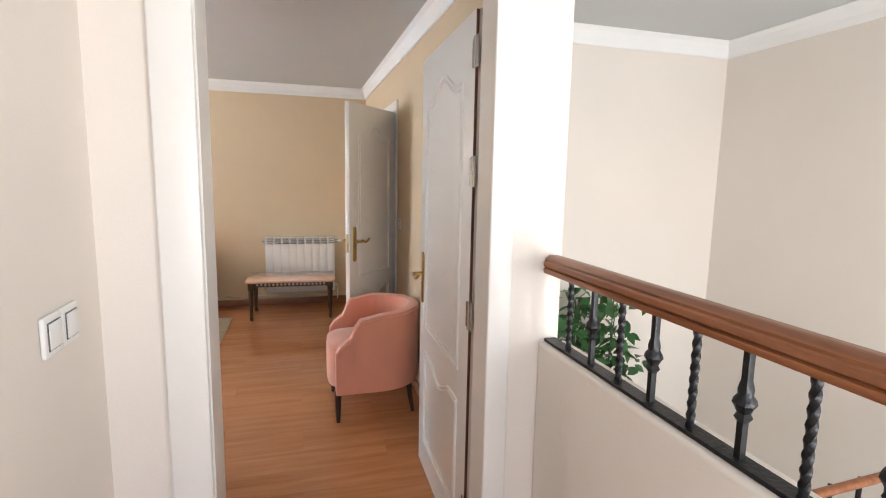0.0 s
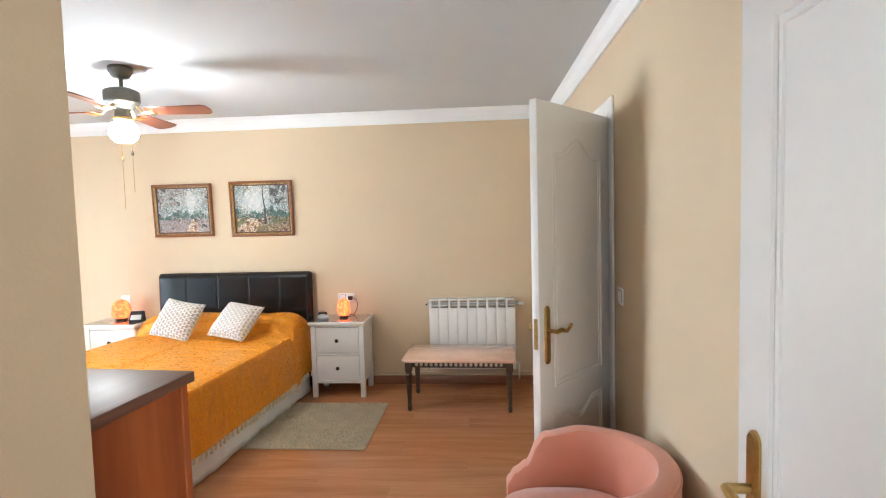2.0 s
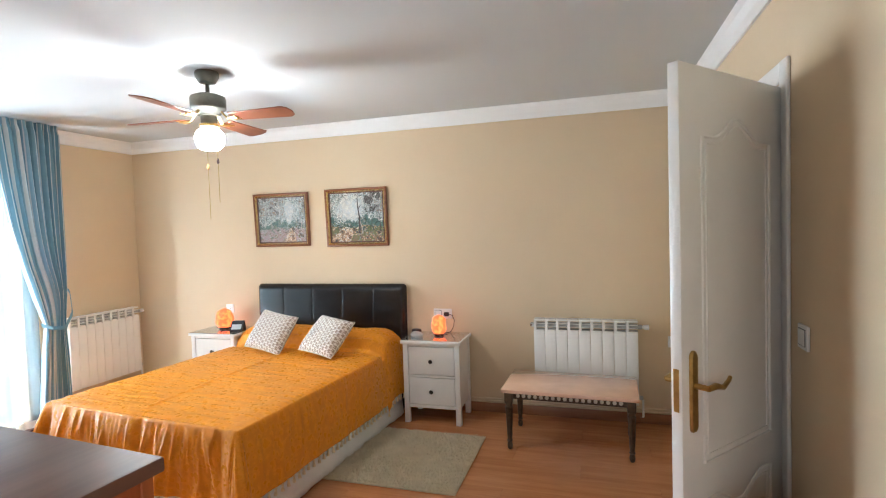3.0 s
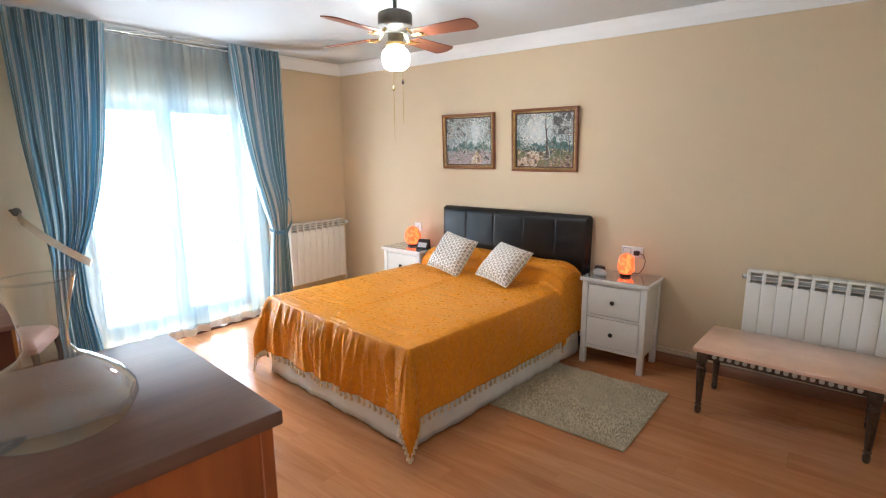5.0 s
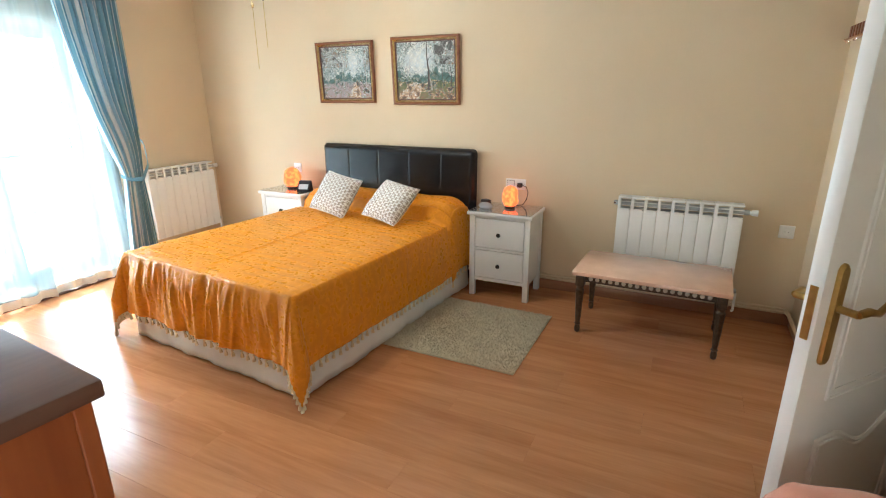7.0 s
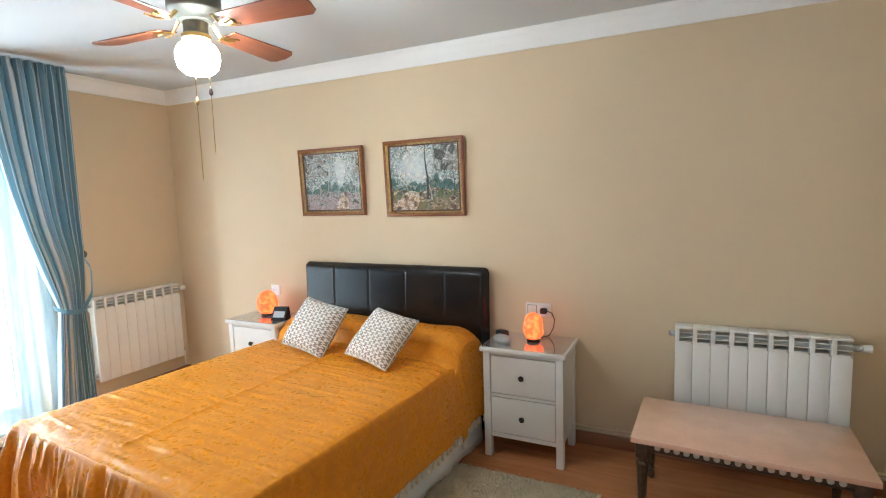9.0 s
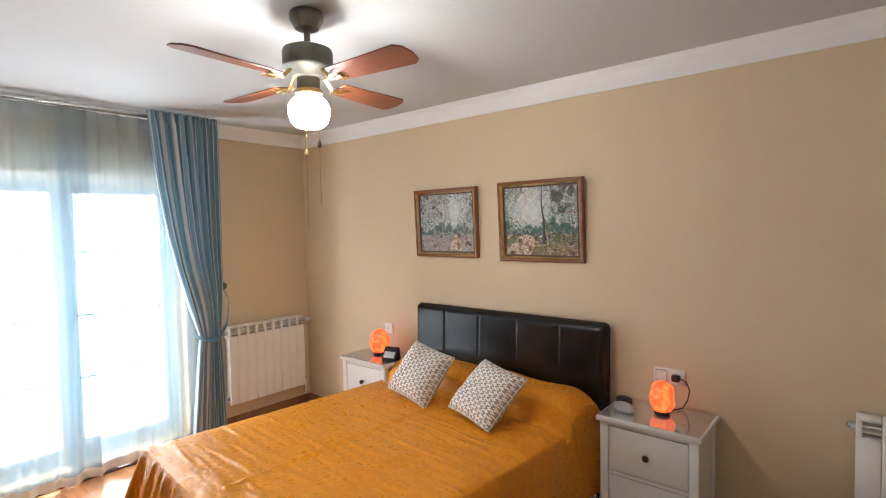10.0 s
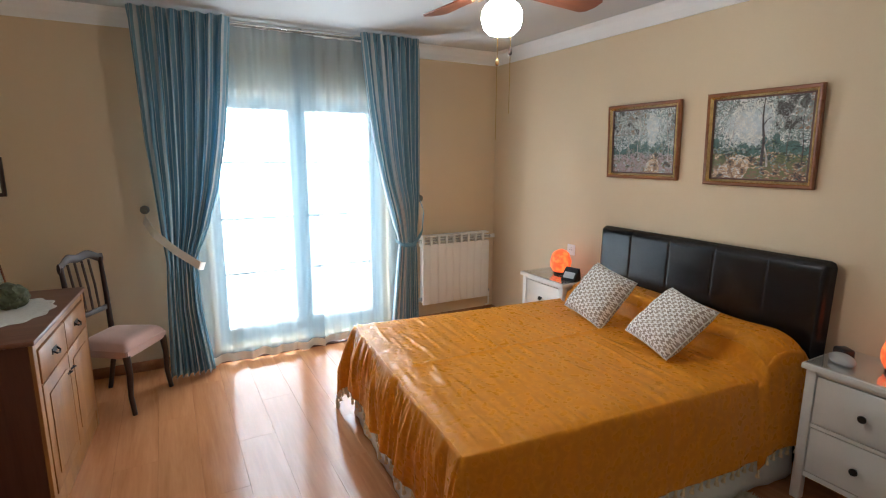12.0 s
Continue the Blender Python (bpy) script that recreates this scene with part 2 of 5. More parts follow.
M_DOILY = mat("lace_doily", (0.72, 0.70, 0.66), 0.9, var=0.08, scale=80, bump=0.5, bscale=140)
M_ROCK = mat("green_mineral", (0.12, 0.13, 0.07), 0.7, var=0.5, scale=30, bump=0.6, bscale=60)
M_STONE = mat("stair_stone", (0.45, 0.40, 0.34), 0.5, var=0.1, scale=6)
M_CURTAIN = striped("striped_curtain_cloth", [(0.0, (0.20, 0.36, 0.45)), (0.16, (0.62, 0.68, 0.69)), (0.20, (0.17, 0.32, 0.41)), (0.34, (0.64, 0.70, 0.71)), (0.38, (0.23, 0.40, 0.49)),
                    (0.54, (0.74, 0.76, 0.74)), (0.70, (0.34, 0.52, 0.61)), (0.84, (0.68, 0.72, 0.72)), (0.88, (0.27, 0.44, 0.53))], 7)




# ---- shaping helpers ----
def part(name, bm, material, parent=None, label="", smooth=True, loc=None):
    """One mesh object from a bmesh, under a thing or part."""
    me = bpy.data.meshes.new(name)
    bmesh.ops.recalc_face_normals(bm, faces=bm.faces)
    bm.to_mesh(me)
    bm.free()
    if smooth:
        me.shade_smooth()
        me.set_sharp_from_angle(angle=radians(38))
    me.materials.append(material)
    ob = new(name, me)
    if parent:
        ob.parent = parent
    if loc:
        ob.matrix_basis = loc
    if label:
        ob["label"] = label
    return ob


def thing(name, m, label, category, group=""):
    ob = new(name)
    ob.empty_display_size = 0.1
    ob.matrix_basis = m
    return tagged(ob, label, category, group)


def box(bm, x0, x1, y0, y1, z0, z1, bev=0.0, seg=2, m=None):
    vs = [bm.verts.new((x, y, z)) for x in (x0, x1) for y in (y0, y1) for z in (z0, z1)]
    fs = [bm.faces.new([vs[k] for k in q]) for q in ((0, 1, 3, 2), (4, 6, 7, 5), (0, 4, 5, 1), (2, 3, 7, 6), (0, 2, 6, 4), (1, 5, 7, 3))]
    if m:
        bmesh.ops.transform(bm, matrix=m, verts=vs)
    if bev:
        es = list({e for f in fs for e in f.edges})
        bmesh.ops.bevel(bm, geom=es, offset=bev, segments=seg, affect="EDGES", profile=0.5)
    return bm


def boxes(*rows, bev=0.0):
    bm = bmesh.new()
    for r in rows:
        box(bm, *r, bev=bev)
    return bm


def ring_mesh(bm, rings, close=True, caps=True):
    """Skin rings of points, each ring the same length."""
    vv = [[bm.verts.new(p) for p in r] for r in rings]
    n = len(vv[0])
    for a, b in zip(vv, vv[1:]):
        for k in range(n if close else n - 1):
            bm.faces.new((a[k], a[(k + 1) % n], b[(k + 1) % n], b[k]))
    if caps and close:
        bm.faces.new(vv[0][::-1])
        bm.faces.new(vv[-1])
    return bm


def lathe(bm, profile, seg=24, at=(0, 0, 0), caps=True):
    return ring_mesh(bm, [[(at[0] + max(r, 1e-4) * math.cos(2 * math.pi * k / seg), at[1] + max(r, 1e-4) * math.sin(2 * math.pi * k / seg), at[2] + z)
                           for k in range(seg)] for r, z in profile], True, caps)


def tube(bm, pts, r, seg=8, loop=False, flat=1.0):
    """A round bar along points; r a number or one per point; flat squashes it along its second axis."""
    pts = [Vector(p) for p in pts]
    n = len(pts)
    rings, side = [], None
    for k, p in enumerate(pts):
        a = pts[(k - 1) % n] if loop or k else p
        b = pts[(k + 1) % n] if loop or k < n - 1 else p
        d = (b - a).normalized()
        if side is None:
            side = d.cross(Vector((0.13, 0.29, 0.95)))
            if side.length < 0.1:
                side = d.cross(Vector((1, 0, 0)))
        side = (side - d * side.dot(d)).normalized()
        up = d.cross(side)
        rr = r[k] if isinstance(r, (list, tuple)) else r
        rings.append([p + (side * math.cos(2 * math.pi * q / seg) + up * flat * math.sin(2 * math.pi * q / seg)) * rr for q in range(seg)])
    if loop:
        rings.append(rings[0])
    ring_mesh(bm, rings, True, not loop)
    if loop:
        bmesh.ops.remove_doubles(bm, verts=bm.verts, dist=1e-6)
    return bm


def sheet(fn, nu, nv, thick=0.0):
    """A cloth from fn(u, v), u and v from 0 to 1, with its own uv."""
    bm = bmesh.new()
    uv = bm.loops.layers.uv.new("UVMap")
    g = [[bm.verts.new(fn(i / nu, j / nv)) for j in range(nv + 1)] for i in range(nu + 1)]
    for i in range(nu):
        for j in range(nv):
            f = bm.faces.new((g[i][j], g[i + 1][j], g[i + 1][j + 1], g[i][j + 1]))
            for lp, (a, b) in zip(f.loops, ((i, j), (i + 1, j), (i + 1, j + 1), (i, j + 1))):
                lp[uv].uv = (a / nu, b / nv)
    return bm


def thicken(ob, t):
    mod = ob.modifiers.new("thickness", "SOLIDIFY")
    mod.thickness, mod.offset = t, 0.0
    return ob


def lerp(a, b, t):
    return a + (b - a) * t


def curve_at(t, keys):
    """Smooth value at t from (t, value) keys."""
    if t <= keys[0][0]:
        return keys[0][1]
    for (a, va), (b, vb) in zip(keys, keys[1:]):
        if t <= b:
            q = (t - a) / (b - a)
            return lerp(va, vb, q * q * (3 - 2 * q))
    return keys[-1][1]


def line_at(z, keys):
    """Value at height z on straight runs between (height, value) keys, highest first."""
    for (z1, a), (z0, b) in zip(keys, keys[1:]):
        if z >= z0:
            return lerp(a, b, (z1 - z) / (z1 - z0))
    return keys[-1][1]


def structure(name, bm, material, label, smooth=False):
    return tagged(part(name, bm, material, smooth=smooth), label, name.split("_")[0], kind="structure")


# ---- the large structure ----
NORTH, WEST, EAST, SOUTH, TOP = 6.01, -4.25, 0.772, 2.25, 2.42
WIN0, WIN1, WINTOP = 3.52, 4.93, 1.97
structure("wall_north", boxes((-4.55, 0.90, NORTH, NORTH + 0.14, 0, TOP)), M_WALL, "tan painted bedroom wall behind the bed")
structure("wall_west", boxes((WEST - 0.3, WEST, 1.96, WIN0, 0, TOP), (WEST - 0.3, WEST, WIN1, NORTH, 0, TOP), (WEST - 0.3, WEST, WIN0, WIN1, WINTOP, TOP),
                             (WEST - 0.3, WEST, WIN0, WIN1, -0.02, 0.05)), M_WALL, "beige painted bedroom wall with the balcony door opening")
structure("wall_south", boxes((-1.30, -0.46, SOUTH - 0.12, SOUTH, 0, TOP), (-1.42, -1.30, 1.96, SOUTH, 0, TOP), (WEST, -1.42, 1.96, 2.08, 0, TOP)), M_WALL, "beige painted bedroom wall behind the chest and cabinet")
structure("wall_passage", boxes((-0.58, -0.46, 1.70, SOUTH - 0.12, 0, TOP)), M_WALL, "beige side wall of the bedroom entrance")
BD0, BD1, BDH = 4.16, 4.80, 1.972
structure("wall_east", boxes((EAST, EAST + 0.034, 1.70, BD0, 0, TOP), (EAST, EAST + 0.034, BD1, NORTH, 0, TOP), (EAST, EAST + 0.034, BD0, BD1, BDH, TOP)), M_WALL,
          "tan painted bedroom wall with the bathroom doorway")
DX0, DX1, DH = -0.228, 0.56, 2.02
structure("wall_entrance", boxes((-0.58, DX0 - 0.02, 1.56, 1.695, 0, TOP), (DX1 + 0.02, EAST + 0.034, 1.56, 1.695, 0, TOP), (DX0 - 0.02, DX1 + 0.02, 1.56, 1.695, DH + 0.02, TOP)),
          M_WALL, "beige wall round the bedroom entrance")
structure("wall_hall_north", boxes((-0.475, DX0 - 0.02, 1.54, 1.558, 0, TOP), (DX1 + 0.02, 0.805, 1.54, 1.558, 0, TOP), (DX0 - 0.02, DX1 + 0.02, 1.54, 1.558, DH + 0.02, TOP)),
          M_HALL, "cream painted hall wall round the bedroom door")
structure("wall_hall_west", boxes((-0.60, -0.475, -1.62, 1.558, 0, TOP)), M_HALL, "cream painted hall wall with light switches")
# both openings are invented to hold the added hall and stair lamps
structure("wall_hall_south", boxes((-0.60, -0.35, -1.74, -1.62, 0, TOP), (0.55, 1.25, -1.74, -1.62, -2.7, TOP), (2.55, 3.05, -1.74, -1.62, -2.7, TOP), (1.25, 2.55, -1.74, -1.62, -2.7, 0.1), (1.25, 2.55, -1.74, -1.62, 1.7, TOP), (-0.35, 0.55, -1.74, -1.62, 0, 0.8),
                                   (-0.35, 0.55, -1.74, -1.62, 2.1, TOP)), M_HALL, "cream painted hall and stairwell wall with two assumed, unseen window openings")
structure("wall_stair_north", boxes((0.8055, 3.04, 3.12, 3.24, -2.7, TOP)), M_HALL, "cream painted stairwell wall")
structure("wall_stair_east", boxes((2.92, 3.04, -1.62, 3.12, -2.7, TOP)), M_HALL, "cream painted stairwell wall")
structure("wall_stair_west", boxes((0.8055, 0.83, 1.70, 3.12, -2.7, TOP)), M_HALL, "cream painted stairwell side of the bedroom wall")
bm = bmesh.new()
box(bm, 0.735, 0.835, -1.62, 1.54, -2.7, 0.935, 0.012, 3)
structure("wall_parapet", bm, M_HALL, "cream plastered low wall along the stairwell", True)
structure("wall_bathroom", boxes((2.3, 2.4, 3.24, 6.15, 0, TOP), (0.90, 2.4, 6.01, 6.15, 0, TOP)), M_HALL, "plain bathroom walls beyond the open door")
structure("floor_bathroom", boxes((0.806, 2.4, 3.24, 6.01, -0.1, 0)), M_STONE, "bathroom floor beyond the open door")
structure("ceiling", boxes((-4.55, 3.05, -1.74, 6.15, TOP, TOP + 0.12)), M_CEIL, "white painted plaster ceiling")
structure("floor_slab", boxes((-4.55, 0.86, -1.74, 6.15, -0.2, -0.011)), M_BASE, "floor under the laminate planks")
structure("floor_stairwell", boxes((0.82, 2.92, -1.62, 3.12, -2.8, -2.7), (0.90, 2.92, 2.1, 3.12, -1.5, -1.35)), M_STONE, "stone landing of the stairwell")


def cove(bm, pts, drop=0.11, run=0.055):
    """A cornice along a closed line of plan points, inner corners mitred."""
    n = len(pts)
    prof = [(0.0, -drop), (0.012, -drop), (0.016, -drop * 0.92), (0.022, -drop * 0.6), (run * 0.66, -drop * 0.25), (run, -0.006), (run, -0.001), (0.0, -0.001)]
    rings = []
    for k in range(n):
        a, b, c = Vector(pts[k - 1]), Vector(pts[k]), Vector(pts[(k + 1) % n])
        d1, d2 = (b - a).normalized(), (c - b).normalized()
        n1, n2 = Vector((-d1.y, d1.x)), Vector((-d2.y, d2.x))
        mit = (n1 + n2) / max(0.3, 1 + n1.dot(n2))
        rings.append([(b.x + mit.x * o, b.y + mit.y * o, TOP + z) for o, z in prof])
    rings.append(rings[0])
    ring_mesh(bm, rings, True, False)
    return bm


structure("cornice", cove(bmesh.new(), [(WEST, 2.08), (-1.42, 2.08), (-1.42, SOUTH), (-0.46, SOUTH), (-0.46, 1.695), (EAST, 1.695), (EAST, NORTH), (WEST, NORTH)]), M_CORNICE,
          "white plaster cornice round the bedroom ceiling")
structure("cornice_stairwell", cove(bmesh.new(), [(0.83, 1.72), (0.83, -1.62), (2.92, -1.62), (2.92, 3.12), (0.83, 3.12)]), M_CORNICE,
          "white plaster cornice round the stairwell")


def skirting(name, runs, label):
    bm = bmesh.new()
    for x0, x1, y0, y1 in runs:
        box(bm, x0, x1, y0, y1, 0, 0.075, 0.004, 2)
    return tagged(part(name, bm, M_BASE), label, "baseboard", kind="structure")


skirting("baseboard", [(WEST, EAST, NORTH - 0.013, NORTH - 0.001), (EAST - 0.013, EAST - 0.001, 1.72, BD0 - 0.08), (EAST - 0.013, EAST - 0.001, BD1 + 0.08, NORTH - 0.014),
                       (WEST + 0.001, WEST + 0.013, 2.10, WIN0 - 0.01), (WEST + 0.001, WEST + 0.013, WIN1 + 0.01, NORTH - 0.014), (-1.42, -0.47, SOUTH + 0.001, SOUTH + 0.013), (WEST + 0.014, -1.425, 2.081, 2.093)],
         "reddish wooden baseboard along the bedroom walls")


def door_leaf(w, h, th=0.036):
    """Slab with a raised cathedral panel above and a plain one below, on both faces."""
    bm = bmesh.new()
    box(bm, 0, w, -th / 2, th / 2, 0.008, h, 0.003, 2)
    inset = 0.115
    for face in (-1, 1):
        for z0, z1, arch in ((0.16, 0.62, -1), (0.74, h - 0.14, 1)):
            xs = [inset + (w - 2 * inset) * k / 16 for k in range(17)]
            bell = [0.5 - 0.5 * math.cos(2 * math.pi * min(max((k / 16 - 0.16) / 0.68, 0), 1)) for k in range(17)]
            top = [(x, z1 - 0.07 + 0.07 * q if arch > 0 else z1 - 0.06 + 0.06 * (1 - q)) for x, q in zip(xs, bell)]
            line = [(xs[0], z0)] + [(xs[-1], z0)] + top[::-1]
            y = face * th / 2
            tube(bm, [(x, y, z) for x, z in line], 0.0065, 6, True, 1.0)
            q = 0.022
            cx, cz = w / 2, (z0 + z1) / 2
            tube(bm, [(cx + (x - cx) * (1 - 2 * q / (w - 2 * inset)), y, cz + (z - cz) * (1 - 2 * q / (z1 - z0))) for x, z in line], 0.0038, 6, True, 1.0)
    return bm


def lever_set(parent, x, z, th, toward):
    """Long brass backplate and curled lever on both faces, and the latch plate on the edge."""
    for face, nm in ((-1, "handle"), (1, "handle")):
        bm = bmesh.new()
        y = face * (th / 2 + 0.004)
        pts = [(x + 0.019 * math.cos(a), z - 0.02 + (0.105 if math.sin(a) > 0 else -0.105) + 0.02 * math.sin(a)) for a in [2 * math.pi * k / 24 for k in range(24)]]
        ring_mesh(bm, [[(px, y - face * 0.004, pz) for px, pz in pts], [(px, y, pz) for px, pz in pts],
                       [(x + (px - x) * 0.75, y + face * 0.005, z - 0.02 + (pz - z + 0.02) * 0.96) for px, pz in pts]])
        plate = part(nm, bm, M_BRASS, parent, "long aged brass handle plate")
        bm = bmesh.new()
        tube(bm, [(x, y, z), (x, y + face * 0.045, z)], 0.009, 10)
        tube(bm, [(x, y + face * 0.045, z), (x + toward * 0.03, y + face * 0.05, z + 0.004), (x + toward * 0.07, y + face * 0.05, z - 0.008),
                  (x + toward * 0.105, y + face * 0.048, z + 0.006), (x + toward * 0.118, y + face * 0.046, z + 0.014)], [0.009, 0.010, 0.008, 0.007, 0.006], 10)
        part("lever", bm, M_BRASS, plate, "curled brass lever")


def hinge(parent, x, y, z):
    bm = bmesh.new()
    lathe(bm, [(0.007, 0), (0.007, 0.10)], 10, (x, y, z))
    box(bm, x - 0.028, x - 0.004, y - 0.003, y + 0.003, z, z + 0.10, 0.001, 1)
    box(bm, x + 0.004, x + 0.028, y - 0.003, y + 0.003, z + 0.005, z + 0.095, 0.001, 1)
    return part("hinge", bm, M_CHROME, parent, "small steel hinge")


# bedroom entrance door, swung into the room along the east wall
d1 = tagged(thing("door_1", pose(0.585, 1.738, 0, 0, 0, 88.5), "white panelled bedroom door standing wide open", "door"), kind="structure")
part("door_leaf", door_leaf(0.79, 1.99), M_WHITE, d1)
# dark strip colours in the shade of the gap between leaf and frame
part("hinge_edge", boxes((-0.003, -0.0004, 0.007, 0.0165, 0.012, 1.986)), M_CABSIDE, d1, "dark strip standing in for the shade in the hinge gap", smooth=False)
lever_set(d1, 0.725, 0.99, 0.036, -1)
for z in (0.20, 0.93, 1.42, 1.80):
    hinge(d1, -0.013, 0.02, z)
# bathroom door
d2 = tagged(thing("door_2", pose(0.756, 4.166, 0, 0, 0, 229.9), "white panelled bathroom door standing half open", "door"), kind="structure")
part("door_leaf", door_leaf(0.648, 1.952), M_WHITE, d2)
# same coloured-in gap shade, across the whole edge of this leaf
part("hinge_edge", boxes((-0.003, -0.0004, -0.0165, 0.0165, 0.012, 1.948)), M_CABSIDE, d2, "dark strip standing in for the shade in the hinge gap", smooth=False)
lever_set(d2, 0.593, 0.995, 0.036, -1)
bm = bmesh.new()
box(bm, 0.6485, 0.6505, -0.009, 0.009, 0.92, 1.05, 0.0008, 1)
part("latch_plate", bm, M_BRASS, d2, "brass latch plate on the door's edge")
for z in (0.20, 1.0, 1.75):
    hinge(d2, -0.006, -0.02, z)


def door_trim(name, lining, faces, label):
    ob = tagged(thing(name, pose(0, 0, 0), label, "door frame"), kind="structure")
    part("lining", boxes(*lining), M_WHITE, ob, smooth=False)
    for rows in faces:
        bm = bmesh.new()
        for r in rows:
            box(bm, *r, bev=0.006, seg=3)
        part("architrave", bm, M_WHITE, ob)
    return ob


door_trim("trim_door_1", [(DX0 - 0.02, DX0, 1.545, 1.71, 0, DH), (DX1, DX1 + 0.02, 1.545, 1.66, 0, DH), (DX0 - 0.02, DX1 + 0.02, 1.545, 1.71, DH, DH + 0.02)],
          [[(DX0 - 0.105, DX0 - 0.004, 1.520, 1.539, 0, DH + 0.10), (DX1 - 0.006, DX1 + 0.07, 1.520, 1.539, 0, DH + 0.10), (DX0 - 0.004, DX1 - 0.006, 1.521, 1.539, DH + 0.004, DH + 0.099)],
           [(DX0 - 0.09, DX0 - 0.004, 1.696, 1.715, 0, DH + 0.09), (DX1 + 0.045, DX1 + 0.115, 1.696, 1.715, 0, DH + 0.09), (DX0 - 0.004, DX1 + 0.045, 1.697, 1.715, DH + 0.004, DH + 0.089)]],
          "white painted frame of the bedroom door")
door_trim("trim_door_2", [(EAST - 0.004, EAST + 0.038, BD0 - 0.012, BD0, 0, BDH), (EAST - 0.004, EAST + 0.038, BD1, BD1 + 0.012, 0, BDH), (EAST - 0.004, EAST + 0.038, BD0, BD1, BDH - 0.012, BDH)],
          [[(EAST - 0.016, EAST - 0.001, BD0 - 0.075, BD0 - 0.002, 0, BDH + 0.075), (EAST - 0.016, EAST - 0.001, BD1 + 0.002, BD1 + 0.075, 0, BDH + 0.075),
            (EAST - 0.0155, EAST - 0.001, BD0 - 0.002, BD1 + 0.002, BDH + 0.002, BDH + 0.074)]], "white painted frame of the bathroom door")

# balcony door with two glazed leaves
win = tagged(thing("window_1", pose(WEST - 0.16, 0, 0), "white glazed double balcony door, closed, flooded with daylight", "window"), kind="structure")
part("window_frame", boxes((-0.04, 0.04, WIN0, WIN0 + 0.05, 0.05, WINTOP), (-0.04, 0.04, WIN1 - 0.05, WIN1, 0.05, WINTOP), (-0.04, 0.04, WIN0 + 0.05, WIN1 - 0.05, WINTOP - 0.05, WINTOP),
                            (-0.04, 0.04, WIN0 + 0.05, WIN1 - 0.05, 0.05, 0.08)), M_WHITE, win, smooth=False)
mid = (WIN0 + WIN1) / 2
for a, b in ((WIN0 + 0.052, mid - 0.002), (mid + 0.002, WIN1 - 0.052)):
    bm = bmesh.new()
    for r in ((-0.025, 0.03, a, a + 0.062, 0.085, WINTOP - 0.052), (-0.025, 0.03, b - 0.062, b, 0.085, WINTOP - 0.052), (-0.025, 0.03, a + 0.062, b - 0.062, WINTOP - 0.115, WINTOP - 0.052),
              (-0.025, 0.03, a + 0.062, b - 0.062, 0.085, 0.16)):
        box(bm, *r, bev=0.004)
    sash = part("sash", bm, M_SASH, win)
    for z in (0.60, 1.03, 1.46):
        bm = bmesh.new()
        box(bm, -0.012, 0.016, a + 0.062, b - 0.062, z - 0.006, z + 0.006, 0.002, 1)
        part("glazing_bar", bm, M_SASH, sash)
    for z0, z1 in ((0.16, 0.594), (0.606, 1.024), (1.036, 1.454), (1.466, WINTOP - 0.115)):
        bm = bmesh.new()
        box(bm, -0.003, 0.003, a + 0.062, b - 0.062, z0, z1)
        part("pane", bm, M_PANE, sash).visible_shadow = False
bm = bmesh.new()
box(bm, 0.03, 0.038, mid + 0.02, mid + 0.05, 0.96, 1.10, 0.003)
tube(bm, [(0.038, mid + 0.035, 1.04), (0.075, mid + 0.035, 1.04), (0.078, mid + 0.15, 1.036)], 0.008, 8)
part("handle", bm, M_NICKEL, win, "grey metal handle")

# dark strip added to absorb lamp glow on the floor behind the sheers
bm = bmesh.new()
box(bm, WEST + 0.001, WEST + 0.12, WIN0, WIN1, 0.001, 0.012, 0.003, 2)
tagged(part("threshold", bm, M_CABSIDE), "dark threshold strip along the balcony door, added to soak up the floor glow", "threshold", kind="structure")

# ---- bed ----
bed = thing("bed", pose(-2.105, 5.96, 0, 0, 0, -4.6), "double bed with white valance and black leather headboard", "bed")
BW, BL, BT = 0.685, 1.83, 0.555
bm = bmesh.new()
box(bm, -BW + 0.02, BW - 0.02, -BL + 0.02, -0.06, 0.06, 0.34, 0.03, 3)
part("bed_base", bm, M_SKIRT, bed, "white bed base")
bm = bmesh.new()
box(bm, -BW + 0.01, BW - 0.01, -BL + 0.01, -0.06, 0.342, BT - 0.035, 0.04, 4)
part("mattress", bm, M_SKIRT, bed)
for x in (-0.6, 0.6):
    for y in (-1.7, -0.15):
        bm = bmesh.new()
        lathe(bm, [(0.025, 0), (0.03, 0.06)], 12, (x, y, 0))
        part("leg", bm, M_LEG, bed)


def valance(u, v):
    """Gathered skirt round three sides, from the base to the floor."""
    run = u * (2 * 1.75 + 2 * BW + 0.03)
    if run < 1.75:
        x, y, nx, ny = -BW - 0.012, -0.08 - run, -1, 0
    elif run < 1.75 + 2 * BW + 0.024:
        x, y, nx, ny = -BW - 0.012 + (run - 1.75), -BL - 0.008, 0, -1
    else:
        x, y, nx, ny = BW + 0.012, -BL - 0.008 + (run - 1.75 - 2 * BW - 0.024), 1, 0
    fold = (0.006 * math.sin(run * 17 + 2 * math.sin(run * 3)) + 0.003 * math.sin(run * 51)) * v + 0.03 * v
    return (x + nx * fold, y + ny * fold, lerp(0.34, 0.008, v))


thicken(part("valance", sheet(valance, 240, 8), M_SKIRT, bed, "white gathered bed skirt"), 0.003)

hb = thing("headboard", pose(0, 0, 0), "tall black leather headboard with stitched vertical panels", "headboard")
hb.matrix_basis = pose(-2.098, 5.955, 0, 0, 0, 0)


